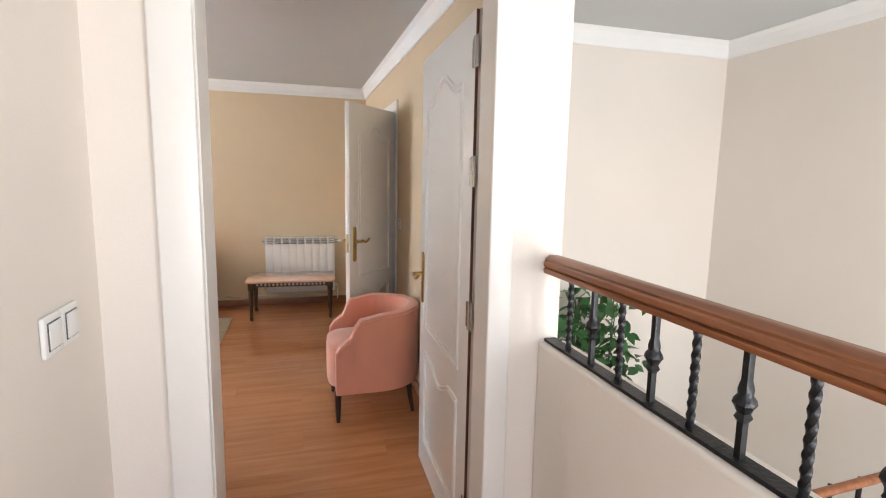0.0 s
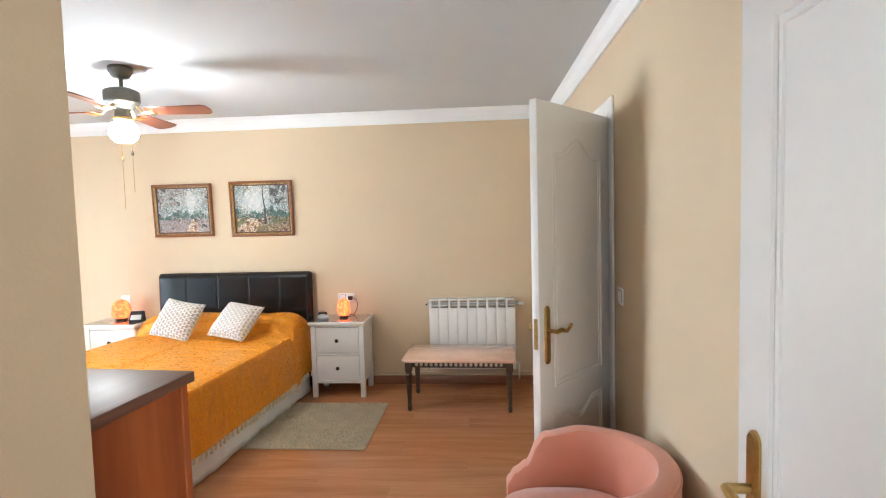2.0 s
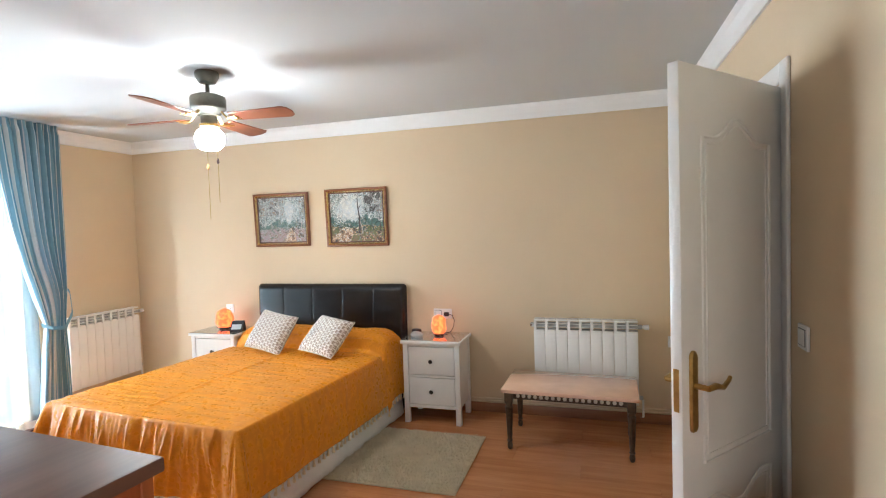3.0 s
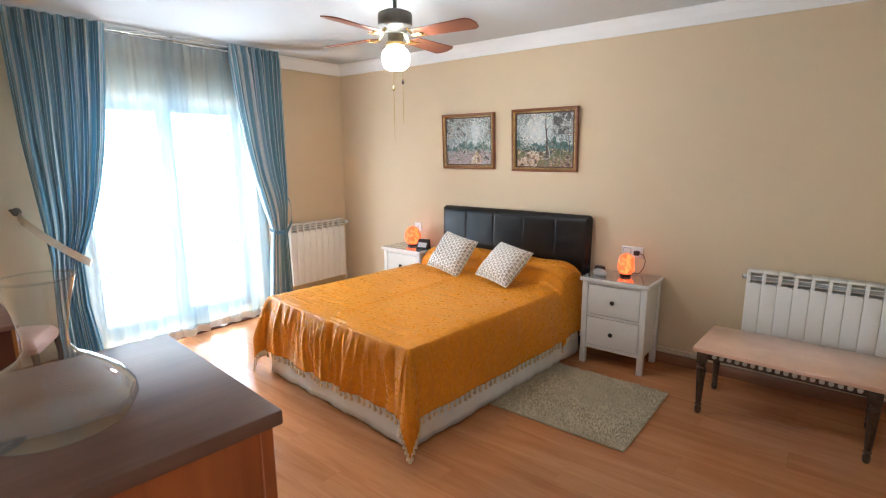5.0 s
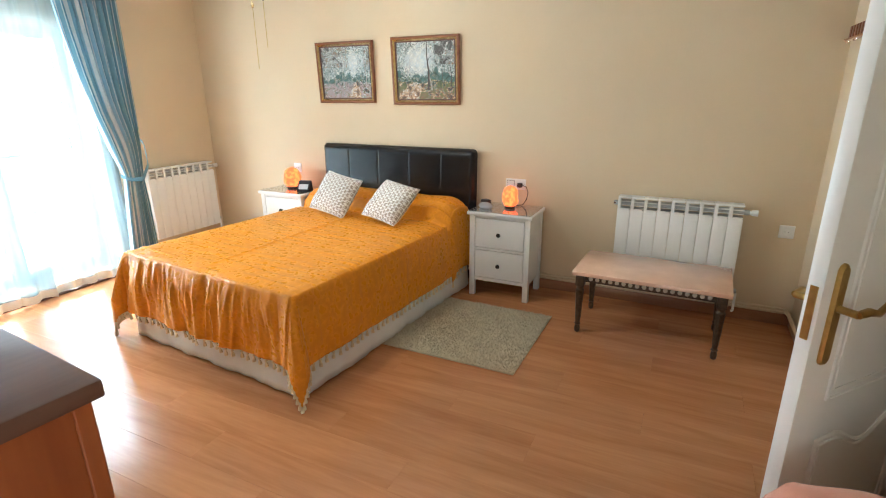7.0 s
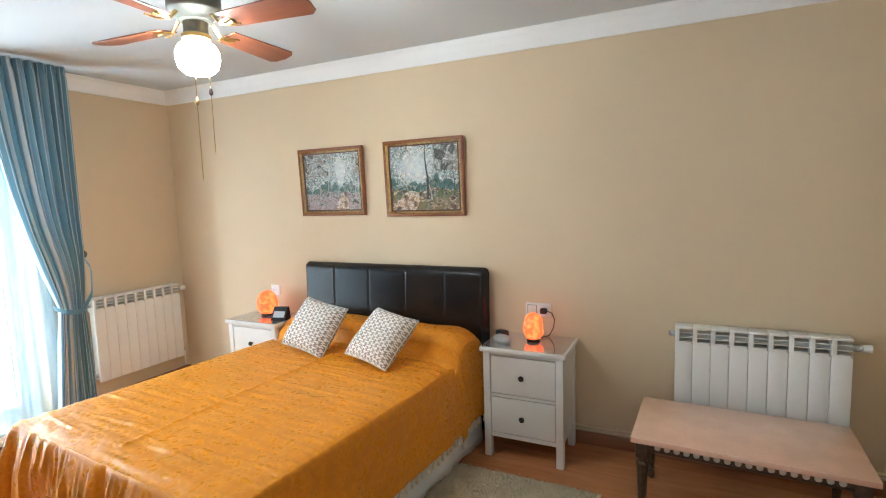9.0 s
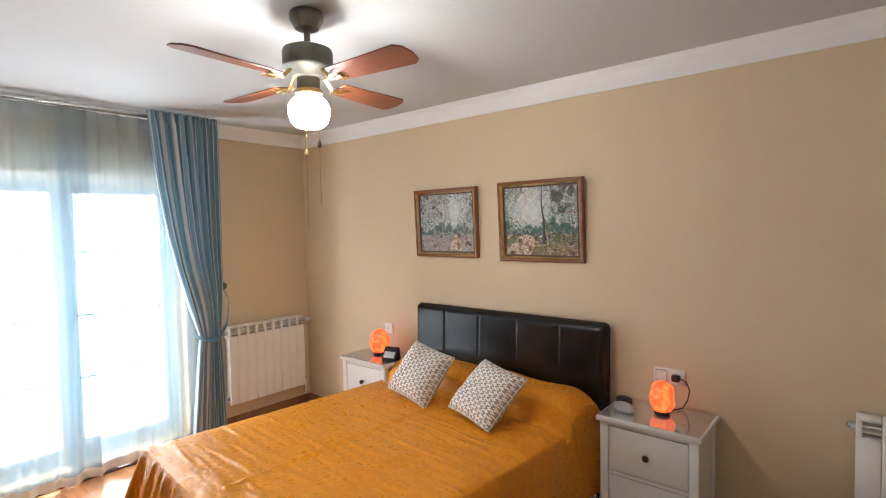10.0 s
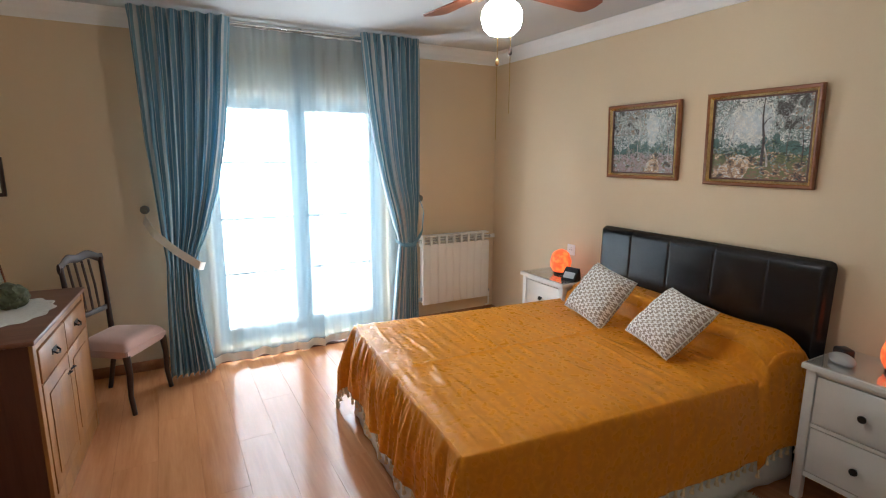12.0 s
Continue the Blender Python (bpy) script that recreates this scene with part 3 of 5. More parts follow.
def cushion_face(u, v):
    x = lerp(-0.715, 0.715, u)
    seam = min(abs(u - k / 5) * 1.43 for k in range(1, 5))
    puff = 0.004 * min(1, (seam / 0.006)) ** 0.5
    edge = min(u * 1.43, (1 - u) * 1.43, (1 - v) * 0.98 + 0.0)
    rnd = 0.05 * (1 - min(1, edge / 0.05)) ** 2
    lean = 0.03 * (1 - v)
    near = max(0.0, 0.035 - min(u, 1 - u) * 1.43)
    drop = 0.035 - math.sqrt(max(0.0, 0.001225 - near * near))
    return (x, -0.035 - puff + rnd - lean + 0.002 * noise.noise((x * 6, v * 5, 3)), lerp(0.06, 1.05 - 0.85 * drop, v) - rnd * 0.2)


bm = sheet(cushion_face, 200, 40)
part("padded_front", bm, M_LEATHER, hb)
bm = bmesh.new()
box(bm, -0.70, 0.70, -0.030, 0.03, 0.0, 1.02, 0.02, 4)
part("back_frame", bm, M_LEATHER, hb)

# ---- bedspread ----
DROP = 0.382


def spread_top(t):
    """Height of the cloth along the bed, over the rolled pillow at the head."""
    return BT + 0.150 * curve_at(t, [(0.02, 0.50), (0.10, 0.92), (0.20, 1.0), (0.27, 0.95), (0.335, 0.66), (0.365, 0.12), (0.395, 0.0)])


def spread_at(s, t):
    hw = BW + 0.012
    L = BL + 0.012
    cx, cy = max(-hw, min(hw, s)), min(t, L)
    ds, dt = s - cx, t - cy
    e = math.hypot(ds, dt)
    z = spread_top(cy)
    wrinkle = 0.007 * noise.noise((s * 3.1, t * 2.3, 0.4)) + 0.003 * noise.noise((s * 9, t * 5, 2.0)) + 0.004 * noise.noise((s * 4, t * 22, 5.0)) + 0.010 * max(0, noise.noise((s * 3.4, t * 34, 9.0)) - 0.12)
    wrinkle += 0.007 * math.exp(-((s + 0.03 + 0.02 * math.sin(t * 2)) / 0.012) ** 2) * (1 if 0.5 < t < 1.75 else 0)
    if e < 1e-5:
        edge = min(hw - abs(s), (L - t))
        sag = 0.010 * math.exp(-max(edge, 0) / 0.03)
        bol = 1 if t < 0.44 else 0
        return Vector((s, -cy, z + wrinkle - sag - bol * 0.05 * max(0, (abs(s) - hw + 0.16) / 0.16) ** 2))
    dx, dy = ds / e, dt / e
    corner = abs(dx * dy) * 2
    around = (cy if abs(dx) > 0.5 else cx + 5) + math.atan2(abs(dy), abs(dx)) * 0.25
    depth = min(1, e / 0.3)
    foot = 1.0 if abs(dy) > 0.5 else 0.28
    fall = around + 0.10 * e * math.sin(around * 7)
    soft_fold = noise.noise((fall * 5.5, e * 0.8, 1.7)) + 0.5 * noise.noise((fall * 12, e * 1.6, 6.1))
    crease = 1 - 2 * abs(noise.noise((fall * 14, e * 2.2, 3.3)))
    fine = 1 - 2 * abs(noise.noise((fall * 33, e * 4.5, 8.8)))
    pinch = math.exp(-((e - 0.16) / 0.12) ** 2)
    fold = foot * (depth ** 1.2 * (0.040 * soft_fold + 0.014 * crease) + (0.016 * crease + 0.007 * fine) * pinch) * (1 - 0.7 * corner)
    slant = abs(noise.noise((cy * 3.0 - e * 4.2, e * 1.5 + cy, 4.4)))
    fold += (1 - foot) * depth * 0.016 * (0.4 - slant) * (1 - corner)
    out = 0.018 * (1 - math.exp(-e / 0.02)) + 0.10 * e + fold + 0.075 * corner * depth
    bol = 0.05 if t < 0.40 else 0.0
    z -= (0.010 + bol) + max(0, e - 0.012) * (0.985 + 0.8 * max(0, z - BT - bol) / DROP)
    return Vector((cx + dx * out, -(cy + dy * out), max(z, 0.030) + 0.3 * wrinkle))


S1, T1 = BW + 0.012 + DROP, BL + 0.012 + DROP


def mk_spread():
    """Damask relief on golden satin."""
    m = mat("golden_satin", (0.66, 0.26, 0.024), 0.36, var=0.10, scale=4)
    n, l = m.node_tree.nodes, m.node_tree.links
    p = n["Principled BSDF"]
    tc, v, w = n.new("ShaderNodeTexCoord"), n.new("ShaderNodeTexVoronoi"), n.new("ShaderNodeTexNoise")
    v.inputs["Scale"].default_value = 30
    v.feature = "SMOOTH_F1"
    w.inputs["Scale"].default_value, w.inputs["Detail"].default_value = 14, 3
    mx = n.new("ShaderNodeVectorMath")
    mx.operation = "MULTIPLY_ADD"
    mx.inputs[1].default_value = (0.05, 0.05, 0.05)
    l.new(tc.outputs["Object"], w.inputs["Vector"])
    l.new(w.outputs["Color"], mx.inputs[0])
    l.new(tc.outputs["Object"], mx.inputs[2])
    l.new(mx.outputs[0], v.inputs["Vector"])
    r = n.new("ShaderNodeMapRange")
    r.inputs["From Min"].default_value, r.inputs["From Max"].default_value = 0.28, 0.42
    r.inputs["To Min"].default_value, r.inputs["To Max"].default_value = 0.27, 0.46
    l.new(v.outputs["Distance"], r.inputs["Value"])
    l.new(r.outputs[0], p.inputs["Roughness"])
    b = n.new("ShaderNodeBump")
    b.inputs["Strength"].default_value, b.inputs["Distance"].default_value = 0.48, 0.006
    l.new(v.outputs["Distance"], b.inputs["Height"])
    l.new(b.outputs[0], p.inputs["Normal"])
    fine = n.new("ShaderNodeTexNoise")
    fine.inputs["Scale"].default_value, fine.inputs["Detail"].default_value = 55, 3
    l.new(mx.outputs[0], fine.inputs["Vector"])
    two = n.new("ShaderNodeMath")
    two.operation = "MULTIPLY_ADD"
    two.inputs[1].default_value = 0.8
    l.new(fine.outputs["Fac"], two.inputs[0])
    l.new(v.outputs["Distance"], two.inputs[2])
    cr = n.new("ShaderNodeValToRGB")
    e = cr.color_ramp.elements
    e[0].position, e[0].color, e[1].position, e[1].color = 0.58, (0.82, 0.322, 0.020, 1), 0.98, (0.72, 0.262, 0.013, 1)
    l.new(two.outputs[0], cr.inputs[0])
    l.new(cr.outputs[0], p.inputs["Base Color"])
    return m


M_SATIN = mk_spread()
M_SATIN.node_tree.nodes["Principled BSDF"].inputs["Specular IOR Level"].default_value = 0.7
M_SATIN.node_tree.nodes["Principled BSDF"].inputs["Specular Tint"].default_value = (1.0, 0.66, 0.26, 1)
spread = thing("bedspread", pose(-2.105, 5.96, 0, 0, 0, -4.6), "golden orange satin bedspread with tasselled hem, draped over the bed", "bedspread")
thicken(part("cloth", sheet(lambda u, v: spread_at(lerp(-S1, S1, u), lerp(0.03, T1, v)), 300, 300), M_SATIN, spread), 0.004)
bm = bmesh.new()
edge_line = [(-S1, 0.06 + (T1 - 0.06) * k / 46) for k in range(46)] + [(lerp(-S1, S1, k / 46), T1) for k in range(46)] + [(S1, T1 - (T1 - 0.06) * k / 46) for k in range(47)]
rnd = random.Random(4)
for s, t in edge_line:
    p = spread_at(s, t)
    ang, tilt = rnd.uniform(0, 6.3), rnd.uniform(0, 0.006)
    bot = max(0.004, p.z - 0.040)
    q = Vector((p.x + tilt * math.cos(ang), p.y + tilt * math.sin(ang), 0))
    ring_mesh(bm, [[(lerp(p.x, q.x, f) + r * math.cos(a), lerp(p.y, q.y, f) + r * math.sin(a), lerp(p.z + 0.002, bot, f)) for a in (0, 1.26, 2.51, 3.77, 5.03)]
                   for f, r in ((0, 0.004), (0.22, 0.0085), (0.4, 0.0045), (0.7, 0.0085), (1.0, 0.0105))])
tagged(part("tassel_fringe", bm, M_TASSEL, spread, "row of small pale gold tassels"), kind="stuff")


# ---- cushions ----
def mk_pillow():
    m = bpy.data.materials.new("leaf_print_cotton")
    m.use_nodes = True
    n, l = m.node_tree.nodes, m.node_tree.links
    p = n["Principled BSDF"]
    p.inputs["Roughness"].default_value, p.inputs["Sheen Weight"].default_value = 0.85, 0.2
    tc, br, w, ad = n.new("ShaderNodeTexCoord"), n.new("ShaderNodeTexBrick"), n.new("ShaderNodeTexWave"), n.new("ShaderNodeVectorMath")
    w.inputs["Scale"].default_value = 7.5
    ad.operation = "MULTIPLY_ADD"
    ad.inputs[1].default_value = (0.0, 0.03, 0.0)
    turn = n.new("ShaderNodeMapping")
    turn.inputs["Rotation"].default_value = (0, 0, radians(90))
    l.new(tc.outputs["UV"], turn.inputs["Vector"])
    l.new(turn.outputs[0], w.inputs["Vector"])
    l.new(w.outputs["Fac"], ad.inputs[0])
    l.new(turn.outputs[0], ad.inputs[2])
    l.new(ad.outputs[0], br.inputs["Vector"])
    br.inputs["Scale"].default_value = 1.0
    br.inputs["Brick Width"].default_value, br.inputs["Row Height"].default_value = 0.105, 0.075
    br.inputs["Mortar Size"].default_value, br.inputs["Mortar Smooth"].default_value = 0.013, 0.2
    br.inputs["Color1"].default_value, br.inputs["Color2"].default_value = (0.29, 0.225, 0.18, 1), (0.42, 0.345, 0.285, 1)
    br.inputs["Mortar"].default_value = (0.84, 0.80, 0.75, 1)
    l.new(br.outputs["Color"], p.inputs["Base Color"])
    return m


M_PILLOW = mk_pillow()


def pillow(name, m, side, label):
    ob = thing(name, m, label, "cushion", "cushions on the bed")
    for face in (1, -1):
        def f(u, v):
            x, y = (u - 0.5) * 2, (v - 0.5) * 2
            bulge = max(0, (1 - x ** 4) * (1 - y ** 4)) ** 0.55
            pinch = 1 - 0.05 * (1 - x * x) * abs(y) ** 3, 1 - 0.05 * (1 - y * y) * abs(x) ** 3
            return (x * side * pinch[1], y * side * pinch[0], face * (0.004 + 0.062 * bulge + 0.004 * noise.noise((x * 3, y * 3, face))))
        part("cover", sheet(f, 28, 28), M_PILLOW, ob)
    bm = bmesh.new()
    pts = []
    for k in range(48):
        a = k / 12
        q, r = int(a), a - int(a)
        cs = [(-1, -1), (1, -1), (1, 1), (-1, 1)]
        x, y = lerp(cs[q][0], cs[(q + 1) % 4][0], r), lerp(cs[q][1], cs[(q + 1) % 4][1], r)
        pts.append((x * side * (1 - 0.05 * (1 - y * y) * abs(x) ** 3), y * side * (1 - 0.05 * (1 - x * x) * abs(y) ** 3), 0))
    tube(bm, pts, 0.0045, 6, True)
    part("piping", bm, M_TIE, ob, "pale corded edge")
    return ob


pillow("cushion", pose(-2.345, 5.465, 0.715, 52, 0, 3) @ pose(0, 0, 0, 0, 0, -12), 0.165, "white cushion with beige leaf print, leaning on the bolster")
pillow("cushion", pose(-1.835, 5.425, 0.705, 42, 0, -8) @ pose(0, 0, 0, 0, 0, -9), 0.165, "white cushion with beige leaf print, tilted back on the bed")


# ---- nightstands ----
def nightstand(m, label):
    ob = thing("nightstand", m, label, "nightstand", "nightstands beside the bed")
    W, D, H = 0.225, 0.33, 0.64
    for x in (-W + 0.02, W - 0.02):
        for y in (0.02, D - 0.02):
            bm = bmesh.new()
            box(bm, x - 0.02, x + 0.02, y - 0.02, y + 0.02, 0, H - 0.025, 0.003)
            part("leg", bm, M_FURN, ob)
        bm = bmesh.new()
        box(bm, x - 0.012, x + 0.012, 0.04, D - 0.04, 0.12, H - 0.025, 0.002, 1)
        part("side_panel", bm, M_FURN, ob)
    bm = bmesh.new()
    box(bm, -W - 0.015, W + 0.015, -0.018, D + 0.005, H - 0.025, H, 0.005, 2)
    part("top", bm, M_FURN, ob)
    bm = bmesh.new()
    box(bm, -W - 0.005, W + 0.005, -0.008, D - 0.004, H + 0.0005, H + 0.005, 0.001, 1)
    part("glass_plate", bm, M_GLASS, ob, "clear glass plate on the top")
    bm = bmesh.new()
    box(bm, -W + 0.04, W - 0.04, D - 0.03, D - 0.02, 0.12, H - 0.025)
    box(bm, -W + 0.04, W - 0.04, 0.03, D - 0.03, 0.125, 0.135)
    part("carcass", bm, M_FURN, ob)
    for z0, z1 in ((0.12, 0.145), (0.358, 0.374), (H - 0.045, H - 0.0255)):
        bm = bmesh.new()
        box(bm, -W + 0.04, W - 0.04, 0.006, 0.03, z0, z1, 0.002, 1)
        part("rail", bm, M_FURN, ob)
    for z0, z1 in ((0.149, 0.354), (0.378, H - 0.049)):
        bm = bmesh.new()
        box(bm, -W + 0.044, W - 0.044, 0.004, 0.024, z0, z1, 0.003)
        d = part("drawer", bm, M_FURN, ob)
        bm = bmesh.new()
        prof = [(0.006, 0), (0.006, 0.010), (0.014, 0.016), (0.016, 0.022), (0.012, 0.029), (0.0, 0.031)]
        lathe(bm, prof, 16)
        bmesh.ops.transform(bm, matrix=pose(0, 0.004, (z0 + z1) / 2, 90), verts=bm.verts)
        part("knob", bm, M_KNOB, d, "round black knob")
    return ob


NS1, NS2 = (-1.09, 5.655), (-3.075, 5.645)
nightstand(pose(*NS1, 0), "white wooden two-drawer nightstand with a glass top")
nightstand(pose(*NS2, 0), "white wooden nightstand half hidden behind the bed")


# ---- salt lamps ----
def salt_lamp(x, y, z, h, rad, turn, label):
    ob = thing("salt_lamp", pose(x, y, z, 0, 0, turn), label, "lamp", "salt lamps")
    bm = bmesh.new()
    lathe(bm, [(rad * 0.62, 0), (rad * 0.66, 0.006), (rad * 0.62, 0.018)], 20)
    part("base", bm, M_LEG, ob, "dark round wooden base")
    rings = []
    for k in range(15):
        f = k / 14
        r = rad * curve_at(f, [(0, 0.72), (0.2, 0.97), (0.5, 1.0), (0.8, 0.82), (0.93, 0.5), (1.0, 0.12)])
        rings.append([(r * (1 + 0.12 * noise.noise((2.2 * math.cos(a) + turn, 2.2 * math.sin(a), f * 3))) * math.cos(a),
                       r * (1 + 0.12 * noise.noise((2.2 * math.cos(a) + turn, 2.2 * math.sin(a), f * 3))) * math.sin(a), 0.018 + (h - 0.018) * f) for a in [2 * math.pi * q / 20 for q in range(20)]])
    bm = bmesh.new()
    ring_mesh(bm, rings)
    part("crystal", bm, M_SALT, ob, "glowing orange rock salt")
    return ob


GT = 0.645
salt_lamp(-1.075, 5.84, GT, 0.165, 0.058, 0, "glowing orange rock salt lamp on the nightstand")
salt_lamp(-3.10, 5.84, GT, 0.185, 0.077, 40, "broad glowing orange rock salt lamp on the nightstand")

# outlet plates and lamp cables
def socket_plate(m, w, holes, label):
    ob = thing("wall_socket", m, label, "socket", "wall sockets")
    bm = bmesh.new()
    box(bm, -w / 2, w / 2, -0.010, 0, -0.041, 0.041, 0.004, 3)
    part("plate", bm, M_PLASTIC, ob)
    for x, kind in holes:
        bm = bmesh.new()
        if kind == "socket":
            lathe(bm, [(0.021, 0.0), (0.021, 0.004), (0.019, 0.004), (0.018, 0.001)], 20)
            bmesh.ops.transform(bm, matrix=pose(x, -0.010, 0, 90), verts=bm.verts)
            part("socket", bm, M_PLASTIC, ob)
            bm = bmesh.new()
            for q in (-0.0095, 0.0095):
                lathe(bm, [(0.0025, 0), (0.0025, 0.002)], 8, (q, 0, 0))
            bmesh.ops.transform(bm, matrix=pose(x, -0.0112, 0, 90), verts=bm.verts)
            part("pin_hole", bm, M_BLACKPL, ob)
        else:
            # slightly larger dark square draws the rocker's shadow outline as colour
            box(bm, x - 0.0285, x + 0.0285, -0.0112, -0.0101, -0.0285, 0.0285)
            part("rocker_gap", bm, M_GAP, ob, "dark grey square painted as the shadow round the rocker", smooth=False)
            bm = bmesh.new()
            box(bm, x - 0.026, x + 0.026, -0.014, -0.0113, -0.026, 0.026, 0.002, 2)
            part("rocker", bm, M_PLASTIC, ob)
    return ob


socket_plate(pose(-1.088, NORTH - 0.001, 0.79), 0.155, [(-0.037, "rocker"), (0.037, "socket")], "white double wall plate with switch and socket above the nightstand")
socket_plate(pose(0.655, NORTH - 0.001, 0.615), 0.082, [(0, "socket")], "white single wall socket beside the radiator")
socket_plate(pose(-3.17, NORTH - 0.001, 0.80), 0.082, [(0, "socket")], "white wall socket behind the salt lamp")
socket_plate(pose(EAST - 0.001, 3.965, 1.095, 0, 0, -90), 0.082, [(0, "rocker")], "white light switch beside the bathroom door")
socket_plate(pose(EAST - 0.001, 3.0, 0.42, 0, 0, -90), 0.082, [(0, "socket")], "white wall socket behind the armchair")
for y in (1.345, 1.265):
    socket_plate(pose(-0.474, y, 1.125, 0, 0, 90), 0.079, [(0, "rocker")], "white square light switch on the hall wall")
bm = bmesh.new()
box(bm, -1.07, -1.03, NORTH - 0.045, NORTH - 0.013, 0.772, 0.806, 0.008, 3)
tagged(part("lamp_plug", bm, M_BLACKPL), "black plug in the wall socket", "plug")
bm = bmesh.new()
tube(bm, [(-1.03, NORTH - 0.03, 0.79), (-1.0, NORTH - 0.03, 0.78), (-0.985, NORTH - 0.028, 0.74), (-0.992, NORTH - 0.035, 0.69), (-1.01, NORTH - 0.06, 0.652), (-1.04, 5.90, 0.651), (-1.06, 5.88, 0.653)], 0.003, 6)
tagged(part("lamp_cable", bm, M_BLACKPL), "thin black lamp cable hanging behind the nightstand", "cable")

# telephone-like device and clock
ob = thing("bedside_device", pose(-1.235, 5.765, GT, 0, 0, -35), "small grey and black electronic device with a red light", "device")
bm = bmesh.new()
bmesh.ops.create_uvsphere(bm, u_segments=20, v_segments=12, radius=1.0)
bmesh.ops.transform(bm, matrix=Matrix.Translation((0, 0, 0.016)) @ Matrix.Diagonal((0.065, 0.040, 0.026, 1)), verts=bm.verts)
for v in bm.verts:
    v.co.z = max(v.co.z, 0.0)
part("shell", bm, M_GREYPL, ob, "rounded grey shell")
bm = bmesh.new()
box(bm, -0.085, -0.015, 0.005, 0.065, 0.0, 0.052, 0.014, 3)
part("cradle", bm, M_BLACKPL, ob, "black cradle")
ob = thing("alarm_clock", pose(-2.90, 5.76, GT, 0, 0, 14), "dark alarm clock with a tilted grey display", "clock")
bm = bmesh.new()
ring_mesh(bm, [[(x, -0.045, 0), (x, -0.035, 0.02), (x, 0.012, 0.088), (x, 0.03, 0.088), (x, 0.045, 0)] for x in (-0.055, 0.055)])
bmesh.ops.bevel(bm, geom=bm.edges[:], offset=0.003, segments=2, affect="EDGES")
part("case", bm, M_BLACKPL, ob)
bm = bmesh.new()
box(bm, -0.042, 0.042, -0.003, 0.0, 0.02, 0.066, m=pose(0, -0.0462, 0.004, -34.7))
part("display", bm, mat("pale_display", (0.62, 0.64, 0.65), 0.3, var=0.04), ob, "pale grey display")


# ---- radiators ----
def radiator(m, n, h, w, label):
    """Column radiator along local x, back towards local +y."""
    ob = thing("radiator", m, label, "radiator", "wall radiators")
    bm = bmesh.new()
    box(bm, 0.0008, w - 0.0008, -0.006, 0.016, 0.0, h - 0.088, 0.0025, 2)
    arch = [(0.004 + (w - 0.008) * k / 10, h - 0.088 + 0.012 * math.sin(math.pi * k / 10)) for k in range(11)]
    ring_mesh(bm, [[(x, y, z) for x, z in [(0.004, h - 0.0885), (w - 0.004, h - 0.0885)] + arch[::-1]] for y in (-0.0055, -0.001)])
    box(bm, 0.010, w - 0.010, 0.0, 0.07, 0.01, h - 0.10)
    box(bm, 0.001, 0.022, -0.004, 0.074, h - 0.10, h - 0.012, 0.003, 1)
    box(bm, 0.001, w - 0.001, -0.003, 0.076, h - 0.014, h, 0.004, 2)
    for q in range(3):
        box(bm, 0.022, w - 0.001, 0.002, 0.07, h - 0.036 - q * 0.024, h - 0.031 - q * 0.024, m=None)
    first = part("radiator_element", bm, M_RADIATOR, ob)
    for k in range(1, n):
        e = first.copy()
        scene.collection.objects.link(e)
        e.matrix_basis = pose(k * w, 0, 0)
    # headers take a grey that darkens the recess between the columns
    for z in (0.045, h - 0.05):
        bm = bmesh.new()
        tube(bm, [(-0.025, 0.036, z), (n * w + 0.03, 0.036, z)], 0.016, 12)
        part("header", bm, M_RECESS, ob, "header pipe greyed for the shade in the radiator's recess")
    bm = bmesh.new()
    tube(bm, [(n * w + 0.002, 0.036, h - 0.05), (n * w + 0.04, 0.036, h - 0.05)], 0.011, 10)
    tube(bm, [(n * w + 0.04, 0.036, h - 0.05), (n * w + 0.075, 0.036, h - 0.05)], [0.017, 0.020], 14)
    part("valve", bm, M_PLASTIC, ob, "white round valve knob")
    bm = bmesh.new()
    tube(bm, [(-0.03, 0.036, h - 0.05), (-0.012, 0.036, h - 0.05)], 0.012, 8)
    tube(bm, [(-0.02, 0.036, h - 0.05), (-0.02, 0.02, h - 0.05)], 0.005, 8)
    part("bleed_valve", bm, M_CHROME, ob, "small steel bleed valve")
    bm = bmesh.new()
    tube(bm, [(n * w + 0.01, 0.036, 0.045), (n * w + 0.03, 0.036, 0.03), (n * w + 0.03, 0.036, -0.09), (n * w + 0.03, 0.09, -0.115)], 0.008, 8)
    part("pipe", bm, M_RADIATOR, ob, "white supply pipe")
    for x in (0.15, n * w - 0.15):
        bm = bmesh.new()
        box(bm, x - 0.012, x + 0.012, 0.06, 0.105, h - 0.10, h - 0.06)
        part("bracket", bm, M_CHROME, ob)
    return ob


radiator(pose(-0.338, 5.90, 0.165), 9, 0.615, 0.0825, "white nine-element radiator on the wall behind the bench")
radiator(pose(-4.14, 5.20, 0.205, 0, 0, 90), 9, 0.62, 0.0765, "white radiator on the window wall beside the curtain")
bm = bmesh.new()
for z in (0.092, 0.112):
    tube(bm, [(-1.0, NORTH - 0.012, z), (0.69, NORTH - 0.012, z), (0.73, NORTH - 0.02, z), (0.74, NORTH - 0.06, z), (0.745, 5.4, z)], 0.0075, 8)
tagged(part("heating_pipe", bm, M_PIPE), "beige painted heating pipes running above the baseboard", "pipe")

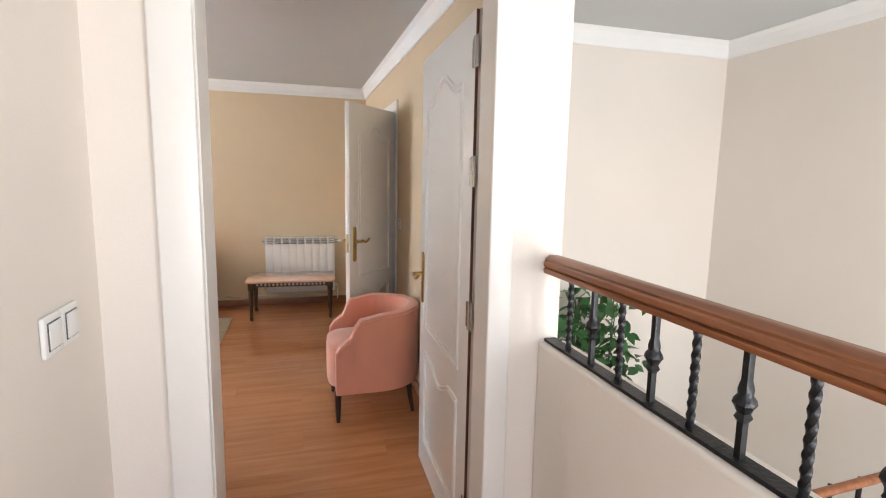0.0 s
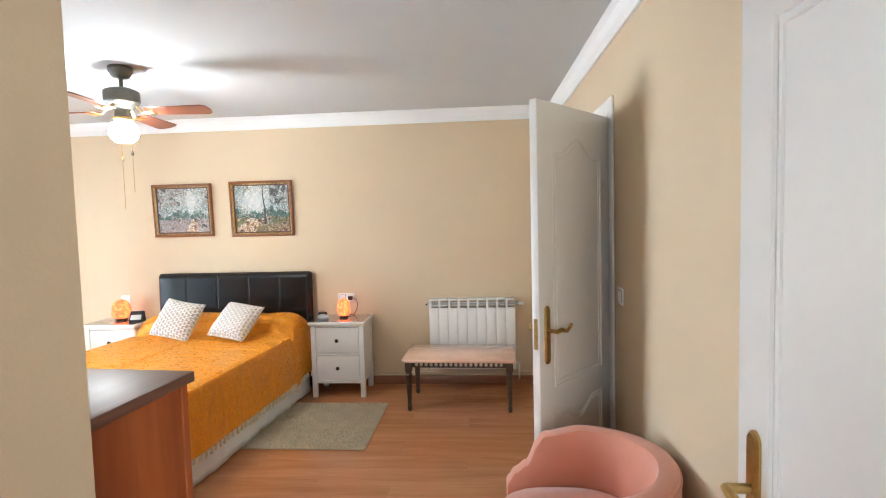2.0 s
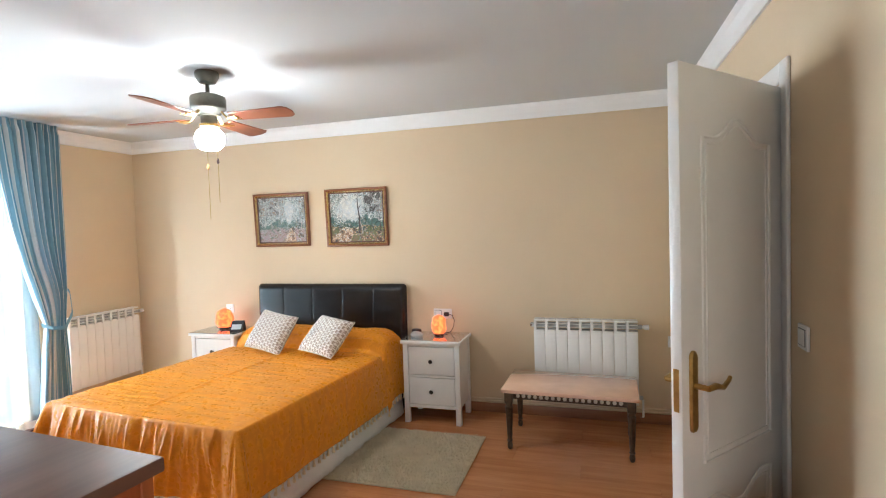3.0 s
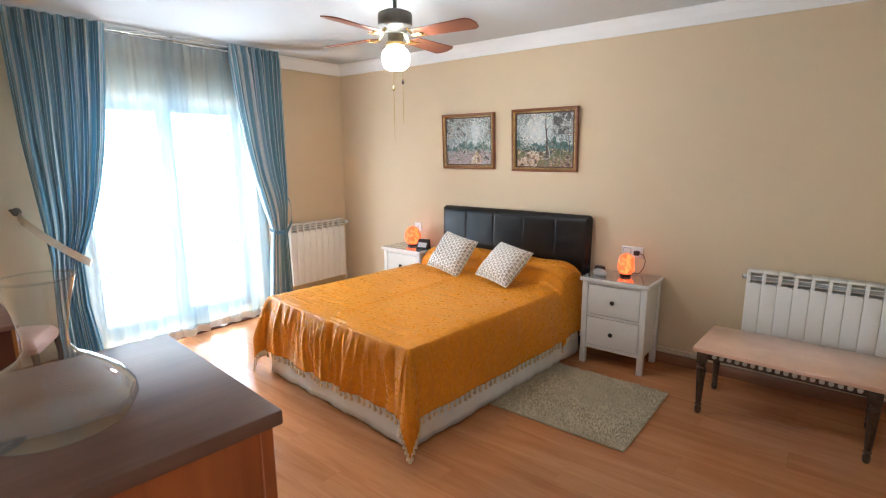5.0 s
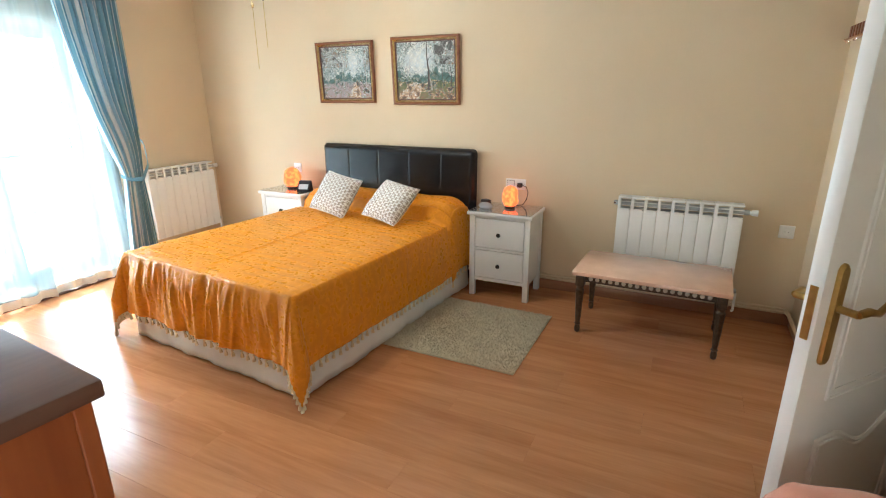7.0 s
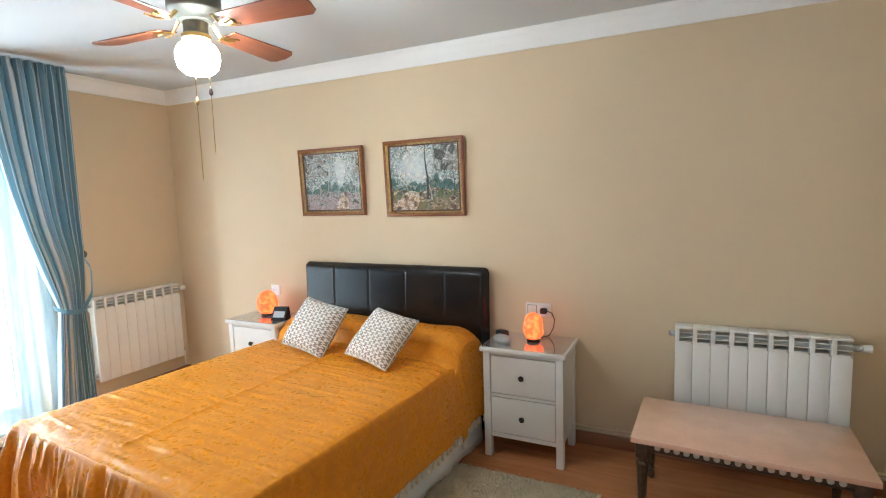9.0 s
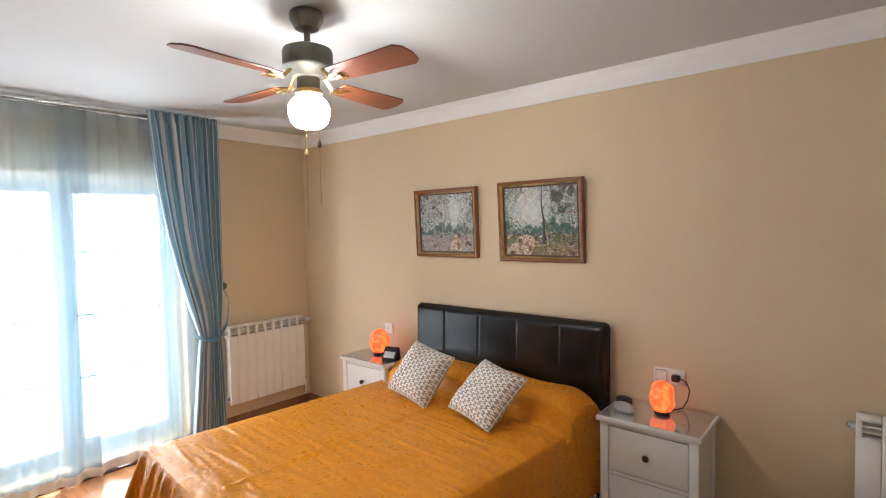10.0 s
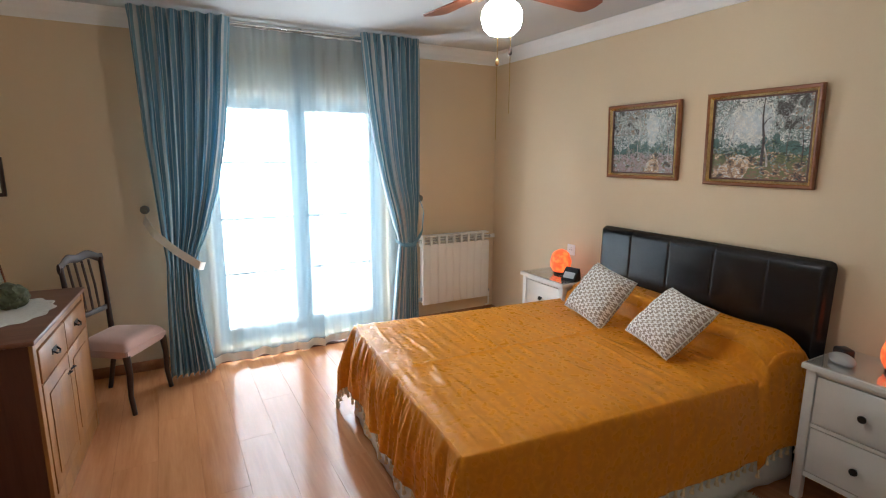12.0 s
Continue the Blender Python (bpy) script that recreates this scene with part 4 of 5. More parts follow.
# ---- marble bench table ----
bench = thing("bench_table", pose(-0.06, 5.55, 0, 0, 0, -2.2), "low table with pink marble top and dark carved legs", "table")
bm = bmesh.new()
box(bm, -0.43, 0.43, -0.245, 0.245, 0.388, 0.412, 0.003, 2)
part("marble_top", bm, M_MARBLE, bench, "polished pink marble slab")
for sx in (-1, 1):
    for sy in (-1, 1):
        bm = bmesh.new()
        x, y = sx * 0.385, sy * 0.20
        box(bm, x - 0.026, x + 0.026, y - 0.026, y + 0.026, 0.315, 0.386, 0.004)
        prof = [(0.010, 0.0), (0.016, 0.008), (0.018, 0.03), (0.013, 0.05), (0.020, 0.058), (0.014, 0.066), (0.016, 0.10), (0.023, 0.27), (0.027, 0.285), (0.019, 0.296), (0.026, 0.316)]
        vv = ring_mesh(bm, [[(x + r * (1 + 0.08 * math.cos(8 * a) * (0.07 < z < 0.28)) * math.cos(a), y + r * (1 + 0.08 * math.cos(8 * a) * (0.07 < z < 0.28)) * math.sin(a), z)
                             for a in [2 * math.pi * k / 32 for k in range(32)]] for r, z in prof])
        part("leg", bm, M_BENCHLEG, bench, "fluted tapering leg")
for length, place in ((0.718, pose(0, -0.20, 0)), (0.718, pose(0, 0.20, 0, 0, 0, 180)), (0.348, pose(-0.385, 0, 0, 0, 0, -90)), (0.348, pose(0.385, 0, 0, 0, 0, 90))):
    bm = bmesh.new()
    box(bm, -length / 2, length / 2, -0.006, 0.006, 0.352, 0.386, 0.001, 1)
    box(bm, -length / 2, length / 2, -0.012, 0.010, 0.378, 0.3865, 0.002, 1)
    box(bm, -length / 2, length / 2, -0.010, 0.008, 0.343, 0.352, 0.002, 1)
    ap = part("apron", bm, M_BENCHLEG, bench, "dark apron", loc=place)
    n = int(length / 0.038)
    for k in range(n):
        x = (k - (n - 1) / 2) * 0.038
        if k == 0:
            bm = bmesh.new()
            lathe(bm, [(0.0125, 0), (0.0125, 0.003), (0.009, 0.006), (0.0, 0.007)], 14)
            bmesh.ops.transform(bm, matrix=pose(0, 0, 0, 90), verts=bm.verts)
            bead = part("bead", bm, M_BEAD, ap, "pale round bead")
            bead.matrix_basis = pose(x, -0.006, 0.365)
        else:
            b2 = bead.copy()
            scene.collection.objects.link(b2)
            b2.matrix_basis = pose(x, -0.006, 0.365)

# ---- rug ----
rug = thing("rug", pose(-1.07, 5.095, 0, 0, 0, -0.5), "small beige shag rug on the laminate beside the bed", "rug")
rnd = random.Random(9)
bm = bmesh.new()
box(bm, -0.42, 0.42, -0.40, 0.40, 0.0, 0.010, 0.003, 1)
part("backing", bm, M_RUG, rug)
verts, faces = [], []
for k in range(13000):
    x, y = rnd.uniform(-0.42, 0.42), rnd.uniform(-0.40, 0.40)
    a, r, h = rnd.uniform(0, 6.28), rnd.uniform(0.003, 0.005), rnd.uniform(0.014, 0.026)
    lx, ly = rnd.uniform(-0.012, 0.012), rnd.uniform(-0.012, 0.012)
    b = len(verts)
    for q in range(3):
        verts.append((x + r * math.cos(a + q * 2.094), y + r * math.sin(a + q * 2.094), 0.008))
    verts.append((x + lx, y + ly, h))
    faces += [(b, b + 1, b + 3), (b + 1, b + 2, b + 3), (b + 2, b, b + 3)]
me = bpy.data.meshes.new("shag")
me.from_pydata(verts, [], faces)
me.materials.append(M_RUG)
pile = new("shag", me)
pile.parent = rug
tagged(pile, kind="stuff")


# ---- pictures over the bed ----
def mk_painting(name, seed, centre):
    """Woodland oil sketch: pale clearing, grey-green trees, brown path."""
    m = bpy.data.materials.new(name)
    m.use_nodes = True
    n, l = m.node_tree.nodes, m.node_tree.links
    p = n["Principled BSDF"]
    p.inputs["Roughness"].default_value = 0.45

    def node(kind, **vals):
        q = n.new(kind)
        for key, value in vals.items():
            q.inputs[key].default_value = value
        return q

    def mixer(fac, a, b):
        q = n.new("ShaderNodeMix")
        q.data_type = "RGBA"
        for sock, v in (("Factor", fac), ("A", a), ("B", b)):
            if isinstance(v, tuple):
                q.inputs[sock].default_value = (*v, 1)
            else:
                l.new(v, q.inputs[sock])
        return q.outputs["Result"]

    def ramp(src, keys):
        q = n.new("ShaderNodeValToRGB")
        e = q.color_ramp.elements
        while len(e) < len(keys):
            e.new(0.5)
        for k, (pos, c) in enumerate(keys):
            e[k].position, e[k].color = pos, (*c, 1)
        l.new(src, q.inputs[0])
        return q.outputs[0]

    tc = n.new("ShaderNodeTexCoord")
    mp = n.new("ShaderNodeMapping")
    mp.inputs["Location"].default_value = (seed, seed * 0.7, 0)
    l.new(tc.outputs["UV"], mp.inputs["Vector"])
    sep = n.new("ShaderNodeSeparateXYZ")
    l.new(tc.outputs["UV"], sep.inputs[0])
    n1, n2 = node("ShaderNodeTexNoise", Scale=6.0, Detail=6.0), node("ShaderNodeTexNoise", Scale=34.0, Detail=4.0)
    for q in (n1, n2):
        l.new(mp.outputs[0], q.inputs["Vector"])
    wob = n.new("ShaderNodeMath")
    wob.operation = "MULTIPLY_ADD"
    wob.inputs[1].default_value = 0.22
    l.new(n1.outputs["Fac"], wob.inputs[0])
    l.new(sep.outputs["Y"], wob.inputs[2])
    base = ramp(wob.outputs[0], [(0.12, (0.26, 0.13, 0.08)), (0.28, (0.22, 0.14, 0.09)), (0.38, (0.06, 0.075, 0.045)), (0.52, (0.03, 0.06, 0.055)), (0.66, (0.13, 0.17, 0.16)), (0.85, (0.30, 0.32, 0.31)), (1.0, (0.13, 0.14, 0.13))])
    # pale clearing
    dist = n.new("ShaderNodeVectorMath")
    dist.operation = "DISTANCE"
    dist.inputs[1].default_value = (centre, 0.66, 0)
    l.new(tc.outputs["UV"], dist.inputs[0])
    dn = n.new("ShaderNodeMath")
    dn.operation = "MULTIPLY_ADD"
    dn.inputs[1].default_value = 0.35
    l.new(n2.outputs["Fac"], dn.inputs[0])
    l.new(dist.outputs["Value"], dn.inputs[2])
    clear = ramp(dn.outputs[0], [(0.20, (1, 1, 1)), (0.46, (0, 0, 0))])
    c1 = mixer(clear, base, (0.56, 0.62, 0.66))
    c2 = mixer(clear, c1, (0.56, 0.60, 0.62))
    l.new(c2, p.inputs["Base Color"])
    b = n.new("ShaderNodeBump")
    b.inputs["Strength"].default_value, b.inputs["Distance"].default_value = 0.5, 0.003
    l.new(n2.outputs["Fac"], b.inputs["Height"])
    l.new(b.outputs[0], p.inputs["Normal"])
    return m


M_BARK = mat("painted_bark", (0.42, 0.37, 0.33), 0.5, var=0.5, scale=60)
M_DARKBARK = mat("painted_dark_bark", (0.07, 0.055, 0.05), 0.5, var=0.6, scale=60)


PAINTS = [mat("oil_paint", c, 0.45, var=0.25, scale=50) for c in (
    (0.06, 0.055, 0.048), (0.15, 0.16, 0.065), (0.075, 0.15, 0.135), (0.52, 0.57, 0.57), (0.28, 0.17, 0.10), (0.62, 0.43, 0.27),
    (0.33, 0.32, 0.30), (0.64, 0.635, 0.585), (0.22, 0.29, 0.27), (0.40, 0.30, 0.30))]


def picture(m, w, h, seed, centre, trunks, label):
    """Local x to the right, z up, back to the wall at y = 0."""
    ob = thing("framed_painting", m, label, "painting", "paintings over the bed")
    bm = bmesh.new()
    rail = 0.034
    prof = [(0.0, -0.002), (0.0, -0.026), (0.006, -0.032), (0.014, -0.028), (0.018, -0.022), (0.024, -0.026), (rail, -0.012), (rail, -0.004)]
    rings = [[(sx * (w / 2 - o), y, sz * (h / 2 - o)) for o, y in prof] for sx, sz in ((-1, -1), (1, -1), (1, 1), (-1, 1), (-1, -1))]
    ring_mesh(bm, rings, True, False)
    bmesh.ops.remove_doubles(bm, verts=bm.verts, dist=1e-5)
    part("picture_frame", bm, M_FRAME, ob, "brown moulded frame")
    bm = bmesh.new()
    prof = [(0.0165, -0.0255), (0.022, -0.0315), (0.0325, -0.0175), (0.029, -0.010)]
    ring_mesh(bm, [[(sx * (w / 2 - o), y, sz * (h / 2 - o)) for o, y in prof] for sx, sz in ((-1, -1), (1, -1), (1, 1), (-1, 1), (-1, -1))], True, False)
    bmesh.ops.remove_doubles(bm, verts=bm.verts, dist=1e-5)
    part("gilt_slip", bm, M_GOLD, ob, "gilded inner moulding")
    bm = bmesh.new()
    prof = [(0.031, -0.014), (0.0325, -0.0165), (0.041, -0.0145), (0.041, -0.0085), (0.031, -0.0085)]
    ring_mesh(bm, [[(sx * (w / 2 - o), y, sz * (h / 2 - o)) for o, y in prof] for sx, sz in ((-1, -1), (1, -1), (1, 1), (-1, 1), (-1, -1))], True, False)
    bmesh.ops.remove_doubles(bm, verts=bm.verts, dist=1e-5)
    part("dark_slip", bm, M_CABSIDE, ob, "dark brown inner slip")
    W, H = w / 2 - rail + 0.002, h / 2 - rail + 0.002
    part("canvas", sheet(lambda u, v: (lerp(-W, W, u), -0.007, lerp(-H, H, v)), 2, 2), mk_painting("woodland_painting", seed, centre), ob, "woodland oil painting", smooth=False)
    for x, z0, z1, r, lean, dark in trunks:
        bm = bmesh.new()
        pts = [(lerp(-W, W, x) + lean * f + 0.004 * math.sin(f * 9 + x * 20), -0.0075, lerp(-H, H, lerp(z0, z1, f))) for f in [k / 7 for k in range(8)]]
        tube(bm, pts, [r * (1 - 0.75 * f / 7) for f in range(8)], 6, flat=0.3)
        for f, sgn in ((4, 1), (5, -1)):
            a = pts[f]
            tube(bm, [a, (a[0] + sgn * 0.018, a[1], a[2] + 0.03), (a[0] + sgn * 0.04, a[1], a[2] + 0.045)], [r * 0.35, r * 0.25, r * 0.1], 5, flat=0.3)
        part("painted_trunk", bm, M_DARKBARK if dark else M_BARK, ob)
    rnd = random.Random(int(seed * 10))
    paint = [bmesh.new() for _ in PAINTS]
    wide = centre < 0.5
    for k in range(6400):
        u, v = rnd.random(), rnd.random()
        gap = noise.noise((u * 3.2 + seed, v * 2.2, seed))
        tuft = noise.noise((u * 13 + seed, v * 11, seed)) + rnd.uniform(-0.14, 0.14)
        path = abs(u - (lerp(0.16, 0.46, v / 0.36) if wide else lerp(0.62, 0.72, v / 0.4)))
        sky = abs(u - centre) * (1.1 if wide else 2.6) + 0.5 * abs(v - 0.68) + 0.25 * gap
        if v < 0.31 + 0.06 * gap:
            if path < (0.24 if wide else 0.12) - 0.3 * v + 0.08 * gap:
                c = rnd.choice((5, 5, 7)) if tuft > -0.15 else 4 if tuft > -0.4 else 0
            elif wide:
                c = 1 if tuft > 0.05 else 0 if tuft < -0.42 else rnd.choice((1, 4, 5, 8))
            else:
                c = 9 if tuft > 0.05 else 6 if tuft > -0.1 else 0 if tuft < -0.45 else rnd.choice((8, 9, 3, 1))
        elif v < 0.43 + 0.16 * gap + 0.10 * tuft:
            c = 2 if tuft > 0.0 else rnd.choice((8, 2, 6, 1, 8))
        elif sky < (0.34 if wide else 0.27):
            c = 7 if tuft > -0.05 else 3
        elif v > 0.60 and (u > 0.66 if wide else u < 0.55 or u > 0.88):
            c = 0 if tuft > 0.28 else 6 if tuft > 0.12 else rnd.choice((7, 3, 6, 8)) if tuft > -0.2 else rnd.choice((4, 8, 6, 4))
        else:
            c = rnd.choice((3, 8, 6)) if tuft > 0.05 else rnd.choice((3, 8, 7))
        r, ang = rnd.uniform(0.0018, 0.0062), rnd.uniform(-0.9, 0.9) + (0 if v < 0.36 else rnd.uniform(0, 3))
        x, z, y = lerp(-W + 0.006, W - 0.006, u), lerp(-H + 0.006, H - 0.006, v), -0.0074 - 0.0006 * rnd.random()
        ca, sa = math.cos(ang), math.sin(ang)
        pts = [(r * 1.5 * math.cos(q), r * 0.55 * math.sin(q)) for q in (0, 1.1, 2.2, 3.3, 4.4, 5.4)]
        paint[c].faces.new([paint[c].verts.new((x + a * ca - b * sa, y, z + a * sa + b * ca)) for a, b in pts])
    for b3, m3 in zip(paint, PAINTS):
        tagged(part("paint_layer", b3, m3, ob, smooth=False), kind="stuff")
    return ob


picture(pose(-2.565, NORTH - 0.004, 1.610, 2.5), 0.555, 0.475, 3.1, 0.66, [(0.12, 0.2, 0.8, 0.004, 0.02, 0), (0.42, 0.2, 0.95, 0.005, 0.02, 0), (0.27, 0.25, 0.9, 0.003, -0.01, 0), (0.90, 0.2, 0.98, 0.005, -0.02, 0), (0.06, 0.3, 0.97, 0.003, 0.01, 1)],
        "small woodland painting in a gilt brown frame")
picture(pose(-1.83, NORTH - 0.004, 1.608, 2.5), 0.575, 0.495, 7.4, 0.40, [(0.55, 0.18, 0.99, 0.013, -0.012, 1), (0.60, 0.17, 0.60, 0.009, -0.03, 0), (0.15, 0.4, 0.85, 0.003, 0.03, 0), (0.20, 0.4, 0.8, 0.003, 0.03, 0), (0.78, 0.3, 0.95, 0.004, 0.01, 1), (0.92, 0.2, 0.95, 0.004, -0.01, 1)],
        "woodland painting with a forked tree in a gilt brown frame")
ob = thing("framed_picture", pose(WEST + 0.002, 2.352, 1.38, 0, 0, 90), "small dark framed picture on the window wall", "picture")
part("picture_frame", ring_mesh(bmesh.new(), [[(sx * (0.078 - o), y, sz * (0.118 - o)) for o, y in ((0, 0), (0, -0.018), (0.012, -0.022), (0.022, -0.010), (0.022, 0))] for sx, sz in ((-1, -1), (1, -1), (1, 1), (-1, 1), (-1, -1))], True, False), M_LEG, ob)
part("print", boxes((-0.057, 0.057, -0.006, -0.002, -0.097, 0.097)), M_TIE, ob, "pale print", smooth=False)

# ---- wooden peg rack in the corner ----
rack = thing("wall_rack", pose(EAST - 0.001, 5.74, 1.745), "small reddish brown wooden peg rack on the wall", "rack")
bm = bmesh.new()
box(bm, -0.014, 0, -0.235, 0.235, -0.032, 0.032, 0.003, 2)
for k in range(9):
    y = -0.212 + 0.053 * k
    box(bm, -0.022, -0.0135, y - 0.019, y + 0.019, -0.030, 0.030, 0.003, 2)
part("board", bm, M_BLADE, rack, "grooved reddish brown board")
bm = bmesh.new()
box(bm, -0.040, -0.0005, -0.238, 0.238, -0.041, -0.0325, 0.003, 2)
part("ledge", bm, M_PINE, rack, "pale wooden ledge")
for y in (-0.16, 0.0, 0.16):
    bm = bmesh.new()
    tube(bm, [(-0.030, y, -0.0415), (-0.031, y, -0.054), (-0.040, y, -0.058), (-0.046, y, -0.050)], [0.003, 0.003, 0.003, 0.004], 8)
    part("hook", bm, M_CHROME, rack, "small metal hook")

# ---- ceiling fan ----
fan = thing("ceiling_fan", pose(-1.985, 4.475, 0), "four-blade pewter ceiling fan with lit opal globe", "ceiling fan")
bm = bmesh.new()
lathe(bm, [(0.062, TOP), (0.066, TOP - 0.008), (0.064, TOP - 0.03), (0.045, TOP - 0.062), (0.018, TOP - 0.070)], 28)
part("canopy", bm, M_NICKEL, fan)
bm = bmesh.new()
lathe(bm, [(0.012, TOP - 0.068), (0.012, 2.29)], 14)
part("downrod", bm, M_NICKEL, fan)
bm = bmesh.new()
lathe(bm, [(0.02, 2.30), (0.06, 2.292), (0.092, 2.278), (0.096, 2.268), (0.096, 2.215), (0.090, 2.206), (0.075, 2.198), (0.060, 2.175), (0.044, 2.170), (0.044, 2.130), (0.050, 2.124), (0.050, 2.108), (0.042, 2.104)], 32)
part("motor", bm, M_NICKEL, fan, "dark pewter motor housing")
bm = bmesh.new()
lathe(bm, [(0.051, 2.124), (0.054, 2.120), (0.054, 2.113), (0.051, 2.109)], 28)
part("band", bm, M_BRASS, fan, "thin brass band")
for k in range(4):
    turn = pose(0, 0, 0, 0, 0, 4 + 90 * k)
    bm = bmesh.new()
    tube(bm, [(0.085, 0, 2.187), (0.12, 0, 2.150), (0.15, 0.012, 2.147), (0.185, 0.0, 2.150)], [0.010, 0.009, 0.008, 0.012], 8, flat=0.6)
    tube(bm, [(0.12, 0, 2.150), (0.15, -0.022, 2.147), (0.19, -0.03, 2.150)], [0.008, 0.007, 0.006], 8, flat=0.6)
    tube(bm, [(0.12, 0, 2.150), (0.15, 0.026, 2.147), (0.19, 0.03, 2.150)], [0.008, 0.007, 0.006], 8, flat=0.6)
    arm = part("blade_arm", bm, M_BRASS, fan, "scrolled brass blade arm", loc=turn)
    bm = bmesh.new()
    outline = [(0.150, -0.050), (0.49, -0.066), (0.515, -0.045), (0.525, 0.0), (0.515, 0.045), (0.49, 0.066), (0.150, 0.050), (0.143, 0.0)]
    ring_mesh(bm, [[(x, y, z) for x, y in outline] for z in (-0.003, 0.003)])
    bmesh.ops.bevel(bm, geom=bm.edges[:], offset=0.0015, segments=1, affect="EDGES")
    bmesh.ops.transform(bm, matrix=pose(0, 0, 2.160, -11), verts=bm.verts)
    part("blade", bm, M_BLADE, arm, "reddish brown wooden blade")
bm = bmesh.new()
lathe(bm, [(0.042, 2.106), (0.046, 2.100), (0.066, 2.085), (0.078, 2.062), (0.079, 2.035), (0.070, 2.002), (0.048, 1.982), (0.002, 1.976)], 32)
part("globe", bm, M_GLOBE, fan, "lit white opal glass globe")
for x, y, z1, bob in ((-0.012, -0.01, 1.58, 1.865), (0.03, 0.022, 1.68, 1.90)):
    bm = bmesh.new()
    tube(bm, [(x, y, 1.979), (x, y, z1)], 0.0016, 6)
    ch = part("pull_chain", bm, M_BRASS, fan, "thin pull chain")
    bm = bmesh.new()
    lathe(bm, [(0.002, 0), (0.007, 0.006), (0.008, 0.014), (0.003, 0.032)], 12, (x, y, bob))
    part("pull_knob", bm, M_GOLD if x < 0 else M_LEG, ch, "small pull knob")

# ---- curtains ----
rail = thing("curtain_rail", pose(-4.05, 0, 0), "slim pale metal curtain rail under the ceiling", "curtain rail")
for x in (-0.045, -0.012):
    bm = bmesh.new()
    box(bm, x - 0.009, x + 0.009, 3.19, 5.06, 2.366, 2.382, 0.003)
    part("track", bm, M_CHROME, rail)
for y in (3.35, 4.2, 5.0):
    bm = bmesh.new()
    box(bm, -0.199, 0.0, y - 0.012, y + 0.012, 2.382, 2.388)
    part("bracket", bm, M_CHROME, rail)


def drape(name, side, outer, inner, label, seed):
    """Pleated curtain gathered by a tieback; outer and inner: edges by height."""
    ob = thing(name, pose(0, 0, 0), label, "curtain", "striped curtains")
    rnd = random.Random(seed)
    ph = [rnd.uniform(0, 6.28) for _ in range(4)]

    def f(u, v):
        z = lerp(2.398, 0.015, v)
        a, b = line_at(z, outer), line_at(z, inner)
        tight = 0.55 if abs(z - 0.82) < 0.02 else min(1, 0.55 + abs(z - 0.82) / 0.5)
        width = abs(b - a)
        amp = (0.034 if v > 0.03 else 0.02) * tight
        uu = u + 0.004 * math.sin(v * 4 + ph[0]) * (1 - abs(2 * u - 1))
        wave = math.sin(2 * math.pi * 8 * uu + ph[1] + 0.35 * math.sin(v * 4 + ph[2])) + 0.14 * math.sin(2 * math.pi * 17 * uu + ph[3])
        bulge = 0.05 * math.exp(-((z - 1.05) / 0.25) ** 2) * math.sin(math.pi * u)
        return (-3.99 + amp * wave + bulge, lerp(a, b, uu) + 0.3 * amp * math.cos(2 * math.pi * 8 * uu), z)

    thicken(part("curtain_cloth", sheet(f, 200, 60), M_CURTAIN, ob, "blue, white and teal striped cloth"), 0.002)
    return ob


drape("curtain", 1, [(2.37, 3.155), (1.6, 3.18), (0.82, 3.24), (0.0, 3.20)], [(2.37, 3.73), (1.9, 3.685), (1.6, 3.645), (1.3, 3.585), (1.05, 3.51), (0.82, 3.42), (0.5, 3.42), (0.0, 3.48)],
      "striped blue curtain tied back beside the balcony door", 1)
drape("curtain", -1, [(2.37, 5.09), (1.2, 5.08), (0.82, 5.06), (0.0, 5.08)], [(2.37, 4.62), (1.9, 4.67), (1.6, 4.715), (1.3, 4.775), (1.05, 4.84), (0.82, 4.91), (0.4, 4.87), (0.0, 4.83)],
      "striped blue curtain tied back beside the radiator", 2)
for plane, a, b, label in ((-4.105, 3.36, 4.300, "white sheer curtain hanging over the balcony door"), (-4.150, 4.150, 4.98, "white sheer curtain hanging over the balcony door")):
    ob = thing("sheer_curtain", pose(0, 0, 0), label, "curtain", "sheer curtains")

    def f(u, v, a=a, b=b, plane=plane):
        y = lerp(a, b, u)
        amp = 0.012 + 0.008 * v
        return (plane + amp * math.sin(y * 44 + 0.9 * math.sin(v * 3 + y * 4)) + 0.004 * math.sin(y * 101), y + 0.008 * math.sin(v * 5 + y * 12), lerp(2.365, 0.014 + 0.007 * math.sin(y * 30), v))
    part("veil", sheet(f, 260, 30), M_SHEER, ob)
    part("hem", sheet(lambda u, v, f=f: Vector(f(u, 1 - 0.026 * (1 - v))) + Vector((0.003, 0, 0)), 260, 2), M_SKIRT, ob, "doubled white hem")
